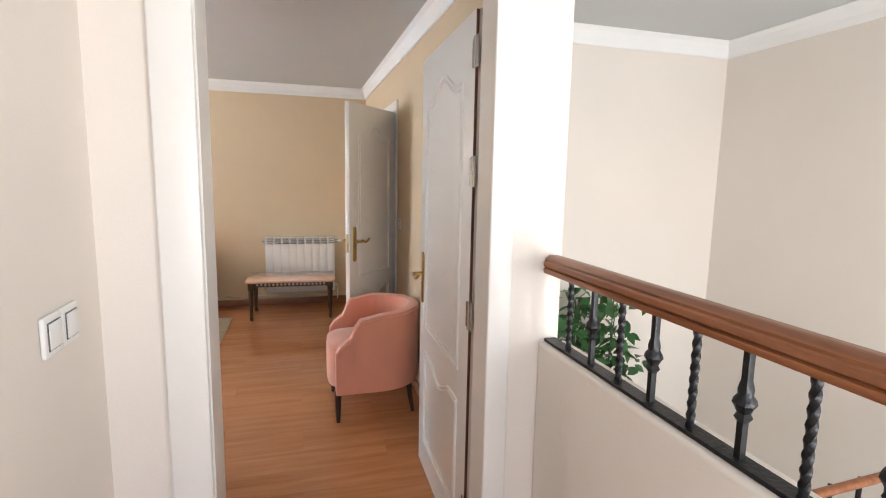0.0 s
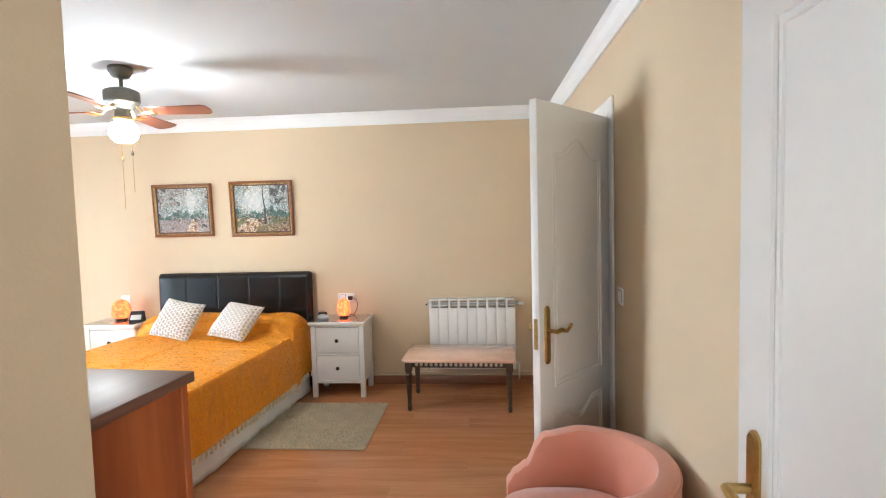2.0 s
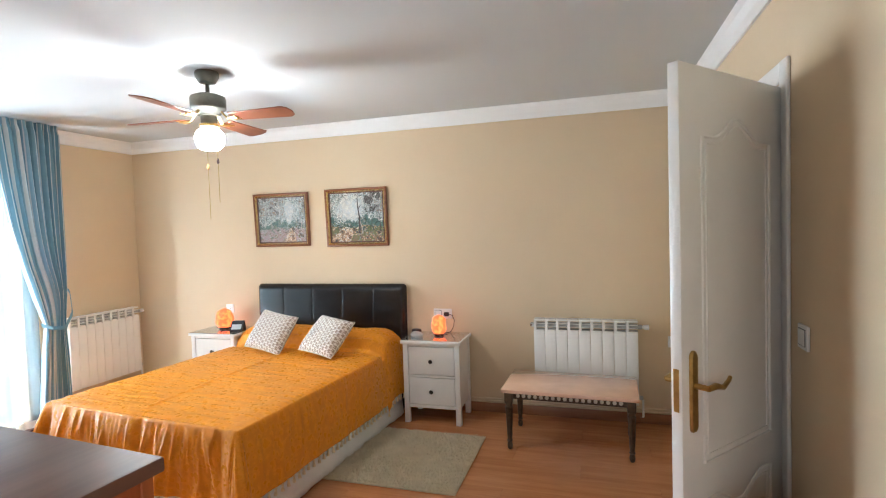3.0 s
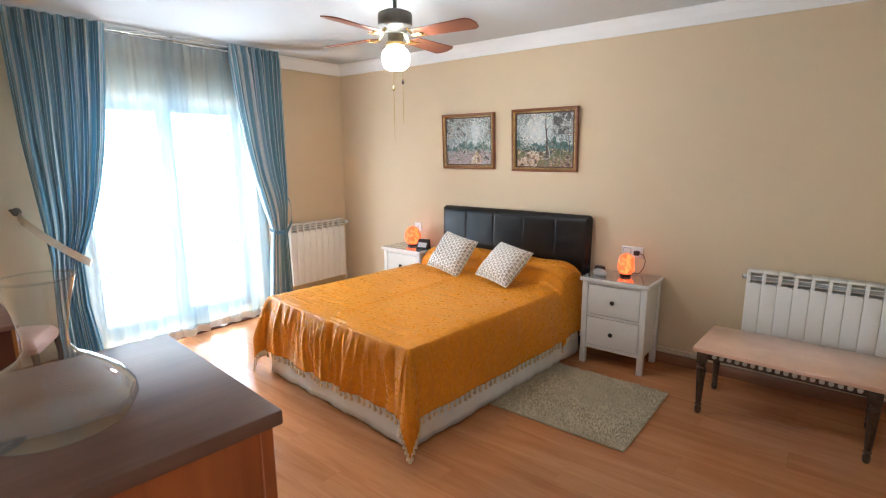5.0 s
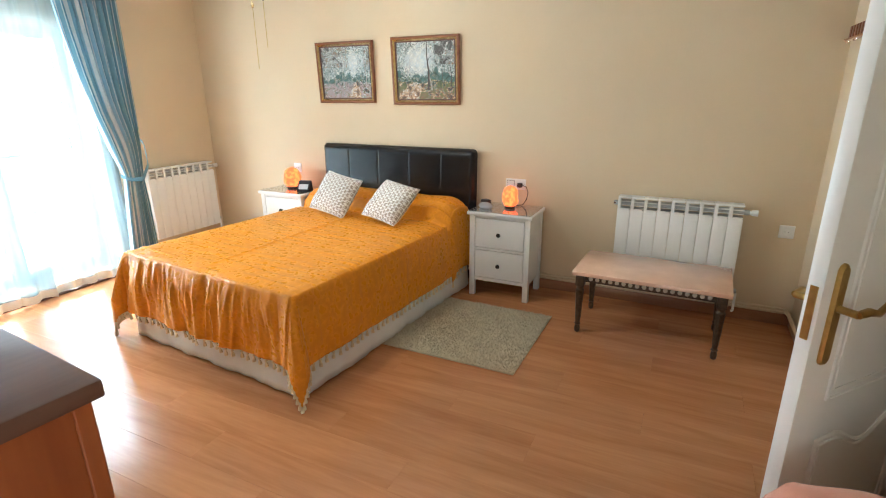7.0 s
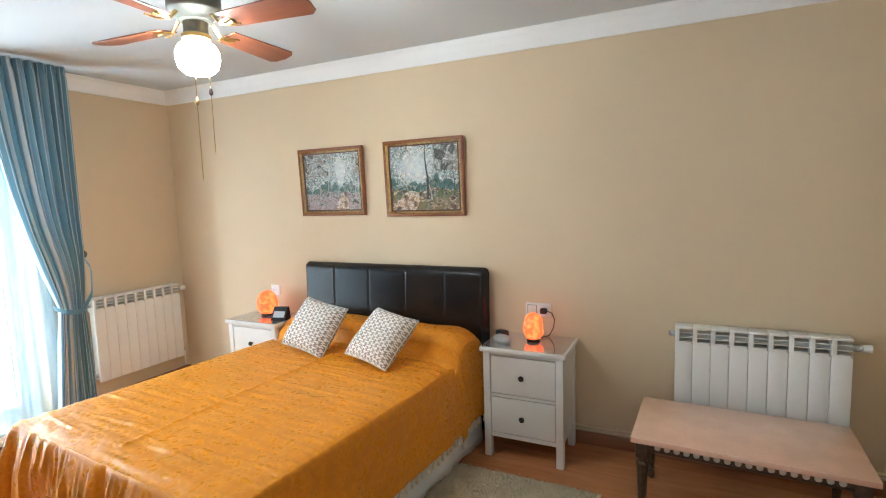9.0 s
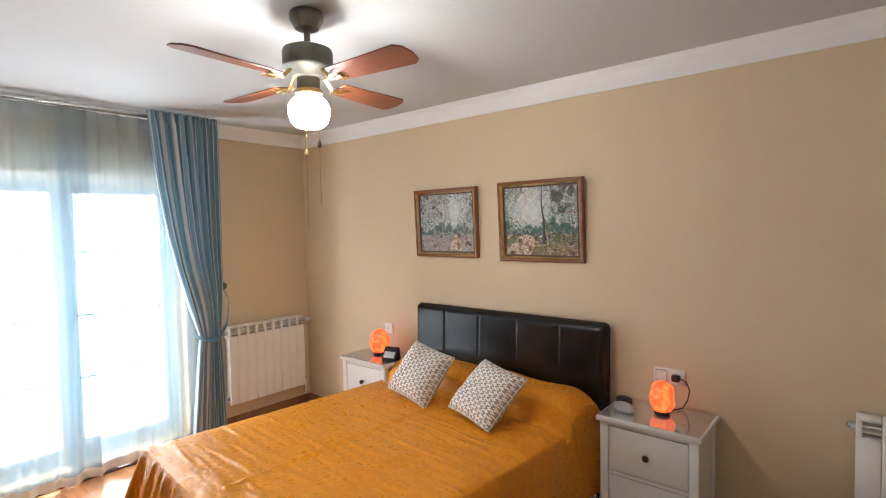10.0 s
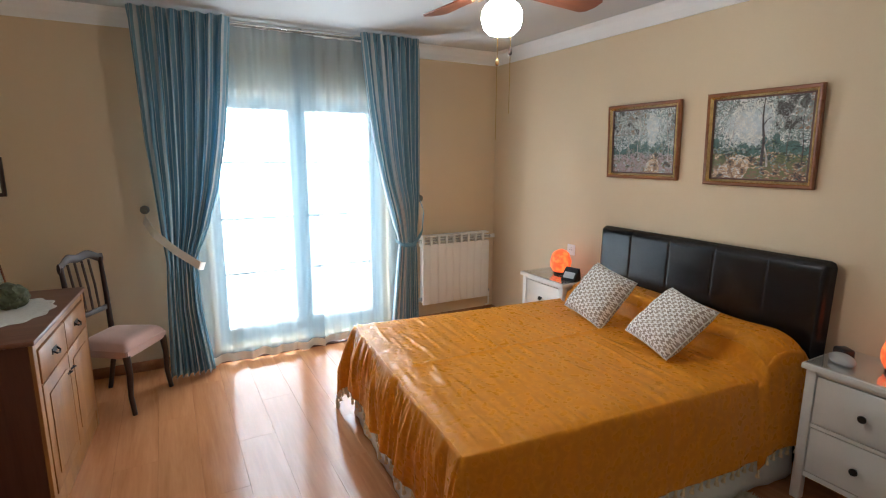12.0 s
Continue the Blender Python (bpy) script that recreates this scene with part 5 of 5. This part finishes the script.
# tiebacks and their wall hooks
for hy, pts, w in ((3.145, [(-4.19, 3.15, 1.13), (-4.06, 3.14, 1.10), (-3.93, 3.19, 1.02), (-3.895, 3.31, 0.90), (-3.90, 3.44, 0.79), (-4.0, 3.47, 0.77)], 0.026),
                   (5.20, [(-4.19, 5.195, 1.14), (-4.06, 5.17, 1.06), (-3.95, 5.10, 0.90), (-3.90, 5.0, 0.80), (-3.91, 4.91, 0.81), (-3.98, 4.875, 0.84)], 0.016)):
    hook = thing("tieback_hook", pose(WEST, hy, 1.15), "round dark metal curtain hook on the wall", "hook", "curtain hooks")
    bm = bmesh.new()
    tube(bm, [(0.0, 0, 0), (0.05, 0, 0)], 0.008, 10)
    lathe(bm, [(0.0, 0.0), (0.024, 0.0), (0.028, 0.008), (0.022, 0.016), (0.0, 0.018)], 20)
    part("stem", bm, M_NICKEL, hook)
    bm = bmesh.new()
    lathe(bm, [(0.0, 0.0), (0.024, 0.0), (0.029, 0.008), (0.022, 0.016), (0.0, 0.019)], 20)
    bmesh.ops.transform(bm, matrix=pose(0.05, 0, 0, 0, 90, 0), verts=bm.verts)
    part("disc", bm, M_NICKEL, hook)
    bm = bmesh.new()
    rings = []
    for k in range(25):
        f = k / 24 * (len(pts) - 1)
        i = min(int(f), len(pts) - 2)
        q = Vector(pts[i]).lerp(Vector(pts[i + 1]), f - i)
        up = Vector((0, 0.35 if hy < 4 else -0.2, 1)).normalized()
        rings.append([q + up * w + Vector((0.002, 0, 0)), q + up * w - Vector((0.002, 0, 0)), q - up * w - Vector((0.002, 0, 0)), q - up * w + Vector((0.002, 0, 0))])
    ring_mesh(bm, rings)
    tagged(part("curtain_tieback", bm, M_TIE if hy < 4 else M_CURTAIN), "cloth tieback holding the curtain to its hook", "tieback", "curtain tiebacks")

# ---- chest of drawers with decanter ----
chest = thing("chest_of_drawers", pose(-0.562, 2.682, 0, 0, 0, -5.0), "tall narrow cherry chest with a dark walnut top", "chest")
bm = bmesh.new()
box(bm, -0.485, 0.004, -0.405, 0.004, 1.113, 1.138, 0.004, 2)
part("top", bm, M_DARKTOP, chest, "dark walnut top")
bm = bmesh.new()
box(bm, -0.470, -0.012, -0.398, -0.012, 0.05, 1.1125, 0.003, 1)
part("body", bm, M_CHERRY, chest, "cherry wood side panels")
bm = bmesh.new()
for x in (-0.472, -0.030):
    for y in (-0.40, -0.030):
        box(bm, x, x + 0.022, y, y + 0.022, 0.0, 1.112, 0.002, 1)
part("corner_post", bm, M_CHERRY, chest)
for k in range(5):
    bm = bmesh.new()
    box(bm, -0.447, -0.035, -0.0125, 0.002, 0.075 + k * 0.205, 0.272 + k * 0.205, 0.003)
    d = part("drawer", bm, M_CHERRY, chest)
    for x in (-0.36, -0.12):
        bm = bmesh.new()
        lathe(bm, [(0.006, 0), (0.006, 0.01), (0.014, 0.018), (0.0, 0.026)], 14)
        bmesh.ops.transform(bm, matrix=pose(x, 0.002, 0.173 + k * 0.205, -90), verts=bm.verts)
        part("knob", bm, M_BRASS, d, "brass knob")
dec = thing("decanter", pose(-0.780, 2.460, 1.139), "wide clear glass wine decanter on the chest", "decanter")
bm = bmesh.new()
outer = [(0.076, 0.0), (0.093, 0.007), (0.104, 0.030), (0.101, 0.047), (0.086, 0.067), (0.060, 0.088), (0.037, 0.103), (0.0275, 0.117), (0.027, 0.135), (0.034, 0.175), (0.0455, 0.218)]
for nm, prof, label in (("bowl", outer[:8], "wide shallow glass bowl"), ("neck", outer[7:], "flaring glass neck")):
    bm = bmesh.new()
    lathe(bm, ([(0.001, 0.003)] if nm == "bowl" else []) + prof, 48, caps=False)
    part(nm, bm, M_GLASS, dec, label)
bm = bmesh.new()
tube(bm, [(0.0455 * math.cos(2 * math.pi * k / 48), 0.0455 * math.sin(2 * math.pi * k / 48), 0.218) for k in range(48)], 0.0018, 6, True)
part("rim", bm, M_GLASS, dec, "rounded glass rim")

# ---- low cabinet by the window ----
cab = thing("cabinet", pose(-3.115, 2.80, 0, 0, 0, -4.2), "honey wood sideboard with drawers, doors and dark top", "cabinet")
bm = bmesh.new()
box(bm, -0.455, 0.455, -0.60, 0.012, 0.782, 0.803, 0.005, 2)
part("top", bm, M_DARKTOP, cab, "dark stained top")
bm = bmesh.new()
box(bm, -0.440, 0.440, -0.59, -0.012, 0.06, 0.781, 0.002, 1)
part("body", bm, M_CABSIDE, cab, "dark stained carcass")
bm = bmesh.new()
for x in (-0.44, 0.40):
    box(bm, x, x + 0.04, -0.02, 0.0, 0.0, 0.781, 0.002, 1)
box(bm, -0.40, 0.40, -0.018, -0.002, 0.745, 0.781, 0.002, 1)
box(bm, -0.40, 0.40, -0.018, -0.002, 0.0, 0.10, 0.002, 1)
part("face_frame", bm, M_PINE, cab, "honey coloured face frame")
for x0, x1 in ((-0.398, -0.004), (0.004, 0.398)):
    bm = bmesh.new()
    box(bm, x0, x1, -0.012, 0.006, 0.60, 0.742, 0.004)
    d = part("drawer", bm, M_PINE, cab)
    c = (x0 + x1) / 2
    bm = bmesh.new()
    box(bm, c - 0.035, c + 0.035, 0.006, 0.009, 0.665, 0.690, 0.001, 1)
    tube(bm, [(c - 0.03, 0.008, 0.68), (c - 0.025, 0.022, 0.668), (c, 0.026, 0.662), (c + 0.025, 0.022, 0.668), (c + 0.03, 0.008, 0.68)], 0.004, 8)
    part("handle", bm, M_IRON, d, "dark drop handle")
    bm = bmesh.new()
    box(bm, x0, x1, -0.012, 0.004, 0.105, 0.592, 0.003)
    box(bm, x0 + 0.06, x1 - 0.06, 0.004, 0.009, 0.165, 0.532, 0.004)
    d = part("door", bm, M_PINE, cab)
    bm = bmesh.new()
    kx = x1 - 0.03 if x0 < -0.1 else x0 + 0.03
    tube(bm, [(kx - 0.02, 0.004, 0.50), (kx, 0.02, 0.505), (kx + 0.02, 0.004, 0.50)], 0.004, 8)
    part("handle", bm, M_IRON, d, "dark curved handle")
bm = bmesh.new()
rings = []
for r, z in ((0.0, 0.0035), (0.16, 0.0035), (0.205, 0.003), (0.21, 0.0)):
    rings.append([(max(r, 0.002) * (1 + (0.05 * math.sin(12 * a) if r > 0.2 else 0)) * math.cos(a) * 1.15, max(r, 0.002) * (1 + (0.05 * math.sin(12 * a) if r > 0.2 else 0)) * math.sin(a) * 0.8, z) for a in [2 * math.pi * k / 96 for k in range(96)]])
ring_mesh(bm, rings)
ob = tagged(part("lace_doily", bm, M_DOILY), "white lace doily on the cabinet", "doily")
ob.matrix_basis = pose(-3.16, 2.60, 0.8035, 0, 0, -4)
bm = bmesh.new()
bmesh.ops.create_icosphere(bm, subdivisions=4, radius=1.0)
for v in bm.verts:
    q = v.co * (1 + 0.28 * noise.noise(v.co * 1.7) + 0.12 * noise.noise(v.co * 5))
    v.co = Vector((q.x * 0.085, q.y * 0.06, max(-0.055, q.z * 0.062)))
ob = tagged(part("mineral_rock", bm, M_ROCK), "mossy green mineral lump on the lace doily", "ornament")
ob.matrix_basis = pose(-3.24, 2.60, 0.863, 0, 0, 20)
ob = thing("paper_fan", pose(-3.42, 2.56, 0.8085, 0, 0, 61), "white folded paper fan with brown ribs", "ornament")
bm = bmesh.new()
ring_mesh(bm, [[(0.26 * math.cos(a) * f, 0.012 * (k % 2), 0.26 * math.sin(a) * f) for k, a in enumerate([radians(102 + 66 * j / 16) for j in range(17)])] for f in (0.35, 1.0)], False, False)
thicken(part("leaf", bm, M_DOILY, ob, "white pleated paper"), 0.002)
bm = bmesh.new()
for a in (102, 168):
    tube(bm, [(0, 0, 0.004), (0.27 * math.cos(radians(a)), 0.004, 0.27 * math.sin(radians(a)))], 0.005, 6)
box(bm, -0.03, 0.03, -0.02, 0.03, -0.004, 0.012, 0.003)
part("rib", bm, M_RAIL, ob, "brown wooden rib")

# ---- side chair by the window ----
ch = thing("side_chair", pose(-3.82, 2.945, 0, 0, 0, -31) @ Matrix.Diagonal((0.92, 0.84, 1, 1)), "dark wooden side chair with a faded pink seat", "chair")
bm = bmesh.new()
ring_mesh(bm, [[(-0.175, -0.17, z), (0.175, -0.17, z), (0.215, 0.22, z), (-0.215, 0.22, z)] for z in (0.345, 0.40)])
bmesh.ops.bevel(bm, geom=bm.edges[:], offset=0.008, segments=2, affect="EDGES")
part("seat_frame", bm, M_PINKSEAT, ch)


def seat_top(u, v):
    x, y = (u - 0.5) * 2, v
    half = lerp(0.172, 0.213, v)
    e = max(0, (1 - x ** 6) * (1 - (2 * v - 1) ** 6)) ** 0.5
    return (x * half, lerp(-0.168, 0.217, v), 0.392 + 0.058 * e)


part("seat", sheet(seat_top, 24, 24), M_PINKSEAT, ch, "faded pink upholstered seat")
for sx in (-1, 1):
    bm = bmesh.new()
    tube(bm, [(sx * 0.195, 0.20, 0.36), (sx * 0.197, 0.212, 0.25), (sx * 0.20, 0.205, 0.12), (sx * 0.205, 0.225, 0.0)], [0.024, 0.020, 0.017, 0.016], 10)
    part("leg", bm, M_LEG, ch, "curved dark front leg")
    bm = bmesh.new()
    tube(bm, [(sx * 0.165, -0.24, 0.0), (sx * 0.165, -0.19, 0.2), (sx * 0.165, -0.175, 0.42), (sx * 0.168, -0.185, 0.65), (sx * 0.172, -0.205, 0.88)], [0.016, 0.018, 0.020, 0.018, 0.015], 10)
    part("rear_post", bm, M_LEG, ch)
bm = bmesh.new()
rings = []
for k in range(17):
    f = k / 16
    x = lerp(-0.19, 0.19, f)
    z = 0.885 + 0.028 * math.sin(math.pi * f) ** 2 - 0.012 * math.cos(4 * math.pi * f)
    r = 0.026 if k in (0, 16) else 0.022
    rings.append([(x, -0.205 - 0.03 * math.sin(math.pi * f) + 0.013 * math.cos(a), z + r * math.sin(a) * 1.2) for a in [2 * math.pi * q / 10 for q in range(10)]])
ring_mesh(bm, rings)
part("top_rail", bm, M_LEG, ch, "curved top rail")
bm = bmesh.new()
box(bm, -0.165, 0.165, -0.192, -0.174, 0.545, 0.578, 0.005)
part("cross_rail", bm, M_LEG, ch)
for x in (-0.09, -0.03, 0.03, 0.09):
    bm = bmesh.new()
    tube(bm, [(x, -0.185, 0.57), (x, -0.20, 0.72), (x, -0.228, 0.88)], 0.009, 8, flat=0.6)
    part("back_slat", bm, M_LEG, ch)

# ---- pink tub armchair ----
arm = thing("armchair", pose(0.43, 3.245, 0, 0, 0, 90), "salmon pink velvet tub armchair with dark legs", "armchair")
# local +y is the open front


def tub_path(f):
    """Plan of the wrap-round back, from one arm's front over the back to the other's."""
    a = lerp(-1, 1, f)
    s = abs(a)
    if s > 0.62:
        q = (s - 0.62) / 0.38
        return Vector((math.copysign(0.265, a), -0.02 + 0.25 * q, 0)), Vector((math.copysign(1, a), 0, 0))
    ang = a / 0.62 * math.pi / 2
    return Vector((0.265 * math.sin(ang), -0.02 - 0.255 * math.cos(ang), 0)), Vector((math.sin(ang), -math.cos(ang), 0))


def tub_height(f):
    s = abs(lerp(-1, 1, f))
    return curve_at(s, [(0.0, 0.675), (0.55, 0.665), (0.78, 0.640), (0.815, 0.61), (0.88, 0.525), (0.95, 0.495), (1.0, 0.45)])


bm = bmesh.new()
rings = []
for k in range(97):
    c, nrm = tub_path(k / 96)
    h = tub_height(k / 96)
    t = 0.036
    prof = [(t, 0.195), (t + 0.004, 0.3), (t + 0.002, h - 0.03), (t * 0.8, h - 0.008), (0, h), (-t * 0.8, h - 0.008), (-t, h - 0.03), (-t, 0.36), (-t, 0.195)]
    rings.append([c + nrm * o + Vector((0, 0, z)) for o, z in prof])
ring_mesh(bm, rings)
part("wraparound_back", bm, M_PINK, arm, "salmon velvet wraparound back and arms")
for off in (0.036,):
    bm = bmesh.new()
    pts = []
    for k in range(97):
        c, nrm = tub_path(k / 96)
        pts.append(c + nrm * off + Vector((0, 0, tub_height(k / 96) - 0.024)))
    tube(bm, pts, 0.004, 6)
    part("piping", bm, M_PINK, arm)
bm = bmesh.new()
rings = []
for z, q in ((0.20, 0.99), (0.205, 1.0), (0.40, 1.0), (0.435, 0.985), (0.447, 0.93), (0.452, 0.6)):
    ring = []
    for k in range(40):
        a = 2 * math.pi * k / 40
        x, y = math.sin(a), -math.cos(a)
        sq = (abs(x) ** 4 + abs(y) ** 4) ** -0.25 if y > 0 else 1
        ring.append((x * sq * 0.226 * q, -0.01 + (y * sq * 0.275 if y > 0 else y * 0.226) * q, z + (0.012 if q < 0.7 else 0)))
    rings.append(ring)
ring_mesh(bm, rings)
part("seat", bm, M_PINK, arm, "salmon velvet seat cushion")
for x, y, k in ((-0.225, 0.215, 0.0), (0.225, 0.215, 0.0), (-0.18, -0.215, -0.03), (0.18, -0.215, -0.03)):
    bm = bmesh.new()
    tube(bm, [(x, y, 0.205), (x * 1.01, y + k * 0.5, 0.1), (x * 1.02, y + k, 0.0)], [0.021, 0.017, 0.012], 10)
    part("leg", bm, M_LEG, arm, "dark tapering leg")

# ---- hall: railing over the stairwell ----
railing = thing("stair_railing", pose(0.775, 0, 0.936), "black wrought iron railing with an oak handrail", "railing")
bm = bmesh.new()
box(bm, -0.020, 0.020, -1.60, 1.535, 0.0, 0.010, 0.001, 1)
part("base_bar", bm, M_IRON, railing, "flat black iron bar")
bm = bmesh.new()
prof = [(-0.030, 0.222), (0.030, 0.222), (0.034, 0.231), (0.033, 0.237), (0.025, 0.240), (0.034, 0.245), (0.033, 0.258), (0.027, 0.262), (0.028, 0.268), (0.015, 0.278), (-0.015, 0.278), (-0.028, 0.268), (-0.027, 0.262), (-0.033, 0.258), (-0.034, 0.245), (-0.025, 0.240), (-0.033, 0.237), (-0.034, 0.231)]
ring_mesh(bm, [[(x, y, z) for x, z in prof] for y in (-1.60, -0.8, 0.0, 0.8, 1.50, 1.535)])
part("handrail", bm, M_RAIL, railing, "moulded oak handrail")
for k in range(24):
    y = 1.42 - k * 0.123
    bm = bmesh.new()
    rings = []
    for j in range(25):
        z = 0.009 + 0.213 * j / 24
        tw = 0 if k % 2 else j * 0.55
        knob = math.exp(-((z - 0.118) / 0.014) ** 2) + 0.55 * (math.exp(-((z - 0.090) / 0.005) ** 2) + math.exp(-((z - 0.146) / 0.005) ** 2)) if k % 2 else 0
        r = 0.0095 + 0.012 * knob
        m = 4
        rings.append([(r * math.cos(tw + math.pi / 4 + 2 * math.pi * q / 8) * (1 if q % 2 == 0 or knob > 0.3 else 0.78), y + r * math.sin(tw + math.pi / 4 + 2 * math.pi * q / 8) * (1 if q % 2 == 0 or knob > 0.3 else 0.78), z) for q in range(8)])
    ring_mesh(bm, rings)
    part("baluster", bm, M_IRON, railing, "twisted black iron baluster" if k % 2 == 0 else "black iron baluster with a turned knot")
# lower flight's handrail
low = thing("stair_handrail", pose(0, 0, 0), "oak handrail of the lower stair flight", "railing")
bm = bmesh.new()
tube(bm, [(1.40, 1.56, 0.16), (2.0, 1.50, 0.225), (2.86, 1.45, 0.32)], 0.023, 12, flat=0.8)
part("handrail", bm, M_RAIL, low, "oak handrail")
for f in [k / 8 for k in range(9)]:
    bm = bmesh.new()
    x, y = lerp(1.62, 2.8, f), lerp(1.545, 1.455, f)
    tube(bm, [(x, y, -1.0), (x, y, 0.2 + 0.12 * f)], 0.010, 8)
    part("baluster", bm, M_IRON, low)
bm = bmesh.new()
box(bm, 1.50, 2.91, 1.43, 1.57, -2.7, -1.0, 0.004, 1)
part("string_wall", bm, M_HALL, low, "cream plastered stair string")

# potted plant on the landing
plant = thing("potted_plant", pose(1.80, 2.86, -1.35), "tall leafy green plant in a terracotta pot on the landing", "plant")
bm = bmesh.new()
lathe(bm, [(0.10, 0), (0.13, 0.22), (0.15, 0.25), (0.15, 0.28), (0.13, 0.28), (0.125, 0.25), (0.0, 0.25)], 24)
part("pot", bm, M_POT, plant)
bm = bmesh.new()
lathe(bm, [(0.124, 0.251), (0.0, 0.262)], 20)
part("soil", bm, M_SOIL, plant)
rnd = random.Random(5)
stems = []
bm = bmesh.new()
for k in range(6):
    a = k * 1.05
    top = (0.16 * math.cos(a), 0.10 * math.sin(a), 2.0 + rnd.uniform(-0.25, 0.12))
    pts = [(0.03 * math.cos(a), 0.03 * math.sin(a), 0.24), (0.10 * math.cos(a + 0.3), 0.08 * math.sin(a), 1.1), top]
    stems.append(pts)
    tube(bm, pts, [0.010, 0.007, 0.004], 6)
part("stem", bm, M_LEAF, plant)
bm = bmesh.new()
for k in range(420):
    pts = stems[k % 6]
    f = rnd.uniform(0.62, 1.0)
    p = Vector(pts[1]).lerp(Vector(pts[2]), (f - 0.5) * 2)
    p += Vector((rnd.gauss(0, 0.10), rnd.gauss(0, 0.07), rnd.gauss(0, 0.06)))
    m = Matrix.Translation(p) @ Euler((rnd.uniform(-0.9, 0.9), rnd.uniform(-0.9, 0.9), rnd.uniform(0, 6.28))).to_matrix().to_4x4()
    s = rnd.uniform(0.06, 0.11)
    row = [[m @ Vector((s * x, sgn * s * w, s * (0.12 * w * abs(sgn) - 0.35 * x * x))) for x, w in ((0, 0.02), (0.3, 0.26), (0.65, 0.30), (1.1, 0.02))] for sgn in (-1, 0, 1)]
    ring_mesh(bm, row, False, False)
tagged(part("foliage", bm, M_LEAF, plant, "dark green pointed leaves"), kind="stuff")

# ---- laminate planks ----
floor = tagged(thing("floor", pose(0, 0, 0), "warm reddish brown laminate plank floor", "floor"), kind="structure")
PW, PL = 0.19, 1.28
plank_me = {}


def plank(x0, x1, y0, y1):
    key = (round(x1 - x0, 3), round(y1 - y0, 3))
    if key not in plank_me:
        bm = bmesh.new()
        w, d = key[0] / 2 - 0.0002, key[1] / 2 - 0.0002
        box(bm, -w, w, -d, d, -0.010, 0.0, 0.0004, 1)
        me = bpy.data.meshes.new("plank")
        bmesh.ops.recalc_face_normals(bm, faces=bm.faces)
        bm.to_mesh(me)
        bm.free()
        me.materials.append(M_FLOOR)
        plank_me[key] = me
    ob = new("plank", plank_me[key])
    ob.parent = floor
    ob.matrix_basis = pose((x0 + x1) / 2, (y0 + y1) / 2, 0)


rnd = random.Random(11)
row = 0
y = -1.62
while y < NORTH - 0.02:
    y1 = min(y + PW, NORTH)
    left, right = (WEST if y1 > 2.08 else -0.475 if y < 1.5 else -0.46), (EAST if y > 1.5 else 0.735)
    x = left - [0.0, 0.43, 0.86][row % 3]
    while x < right - 0.01:
        a, b = max(x, left), min(x + PL, right)
        if b - a > 0.02:
            plank(a, b, y, y1)
        x += PL
    y = y1
    row += 1
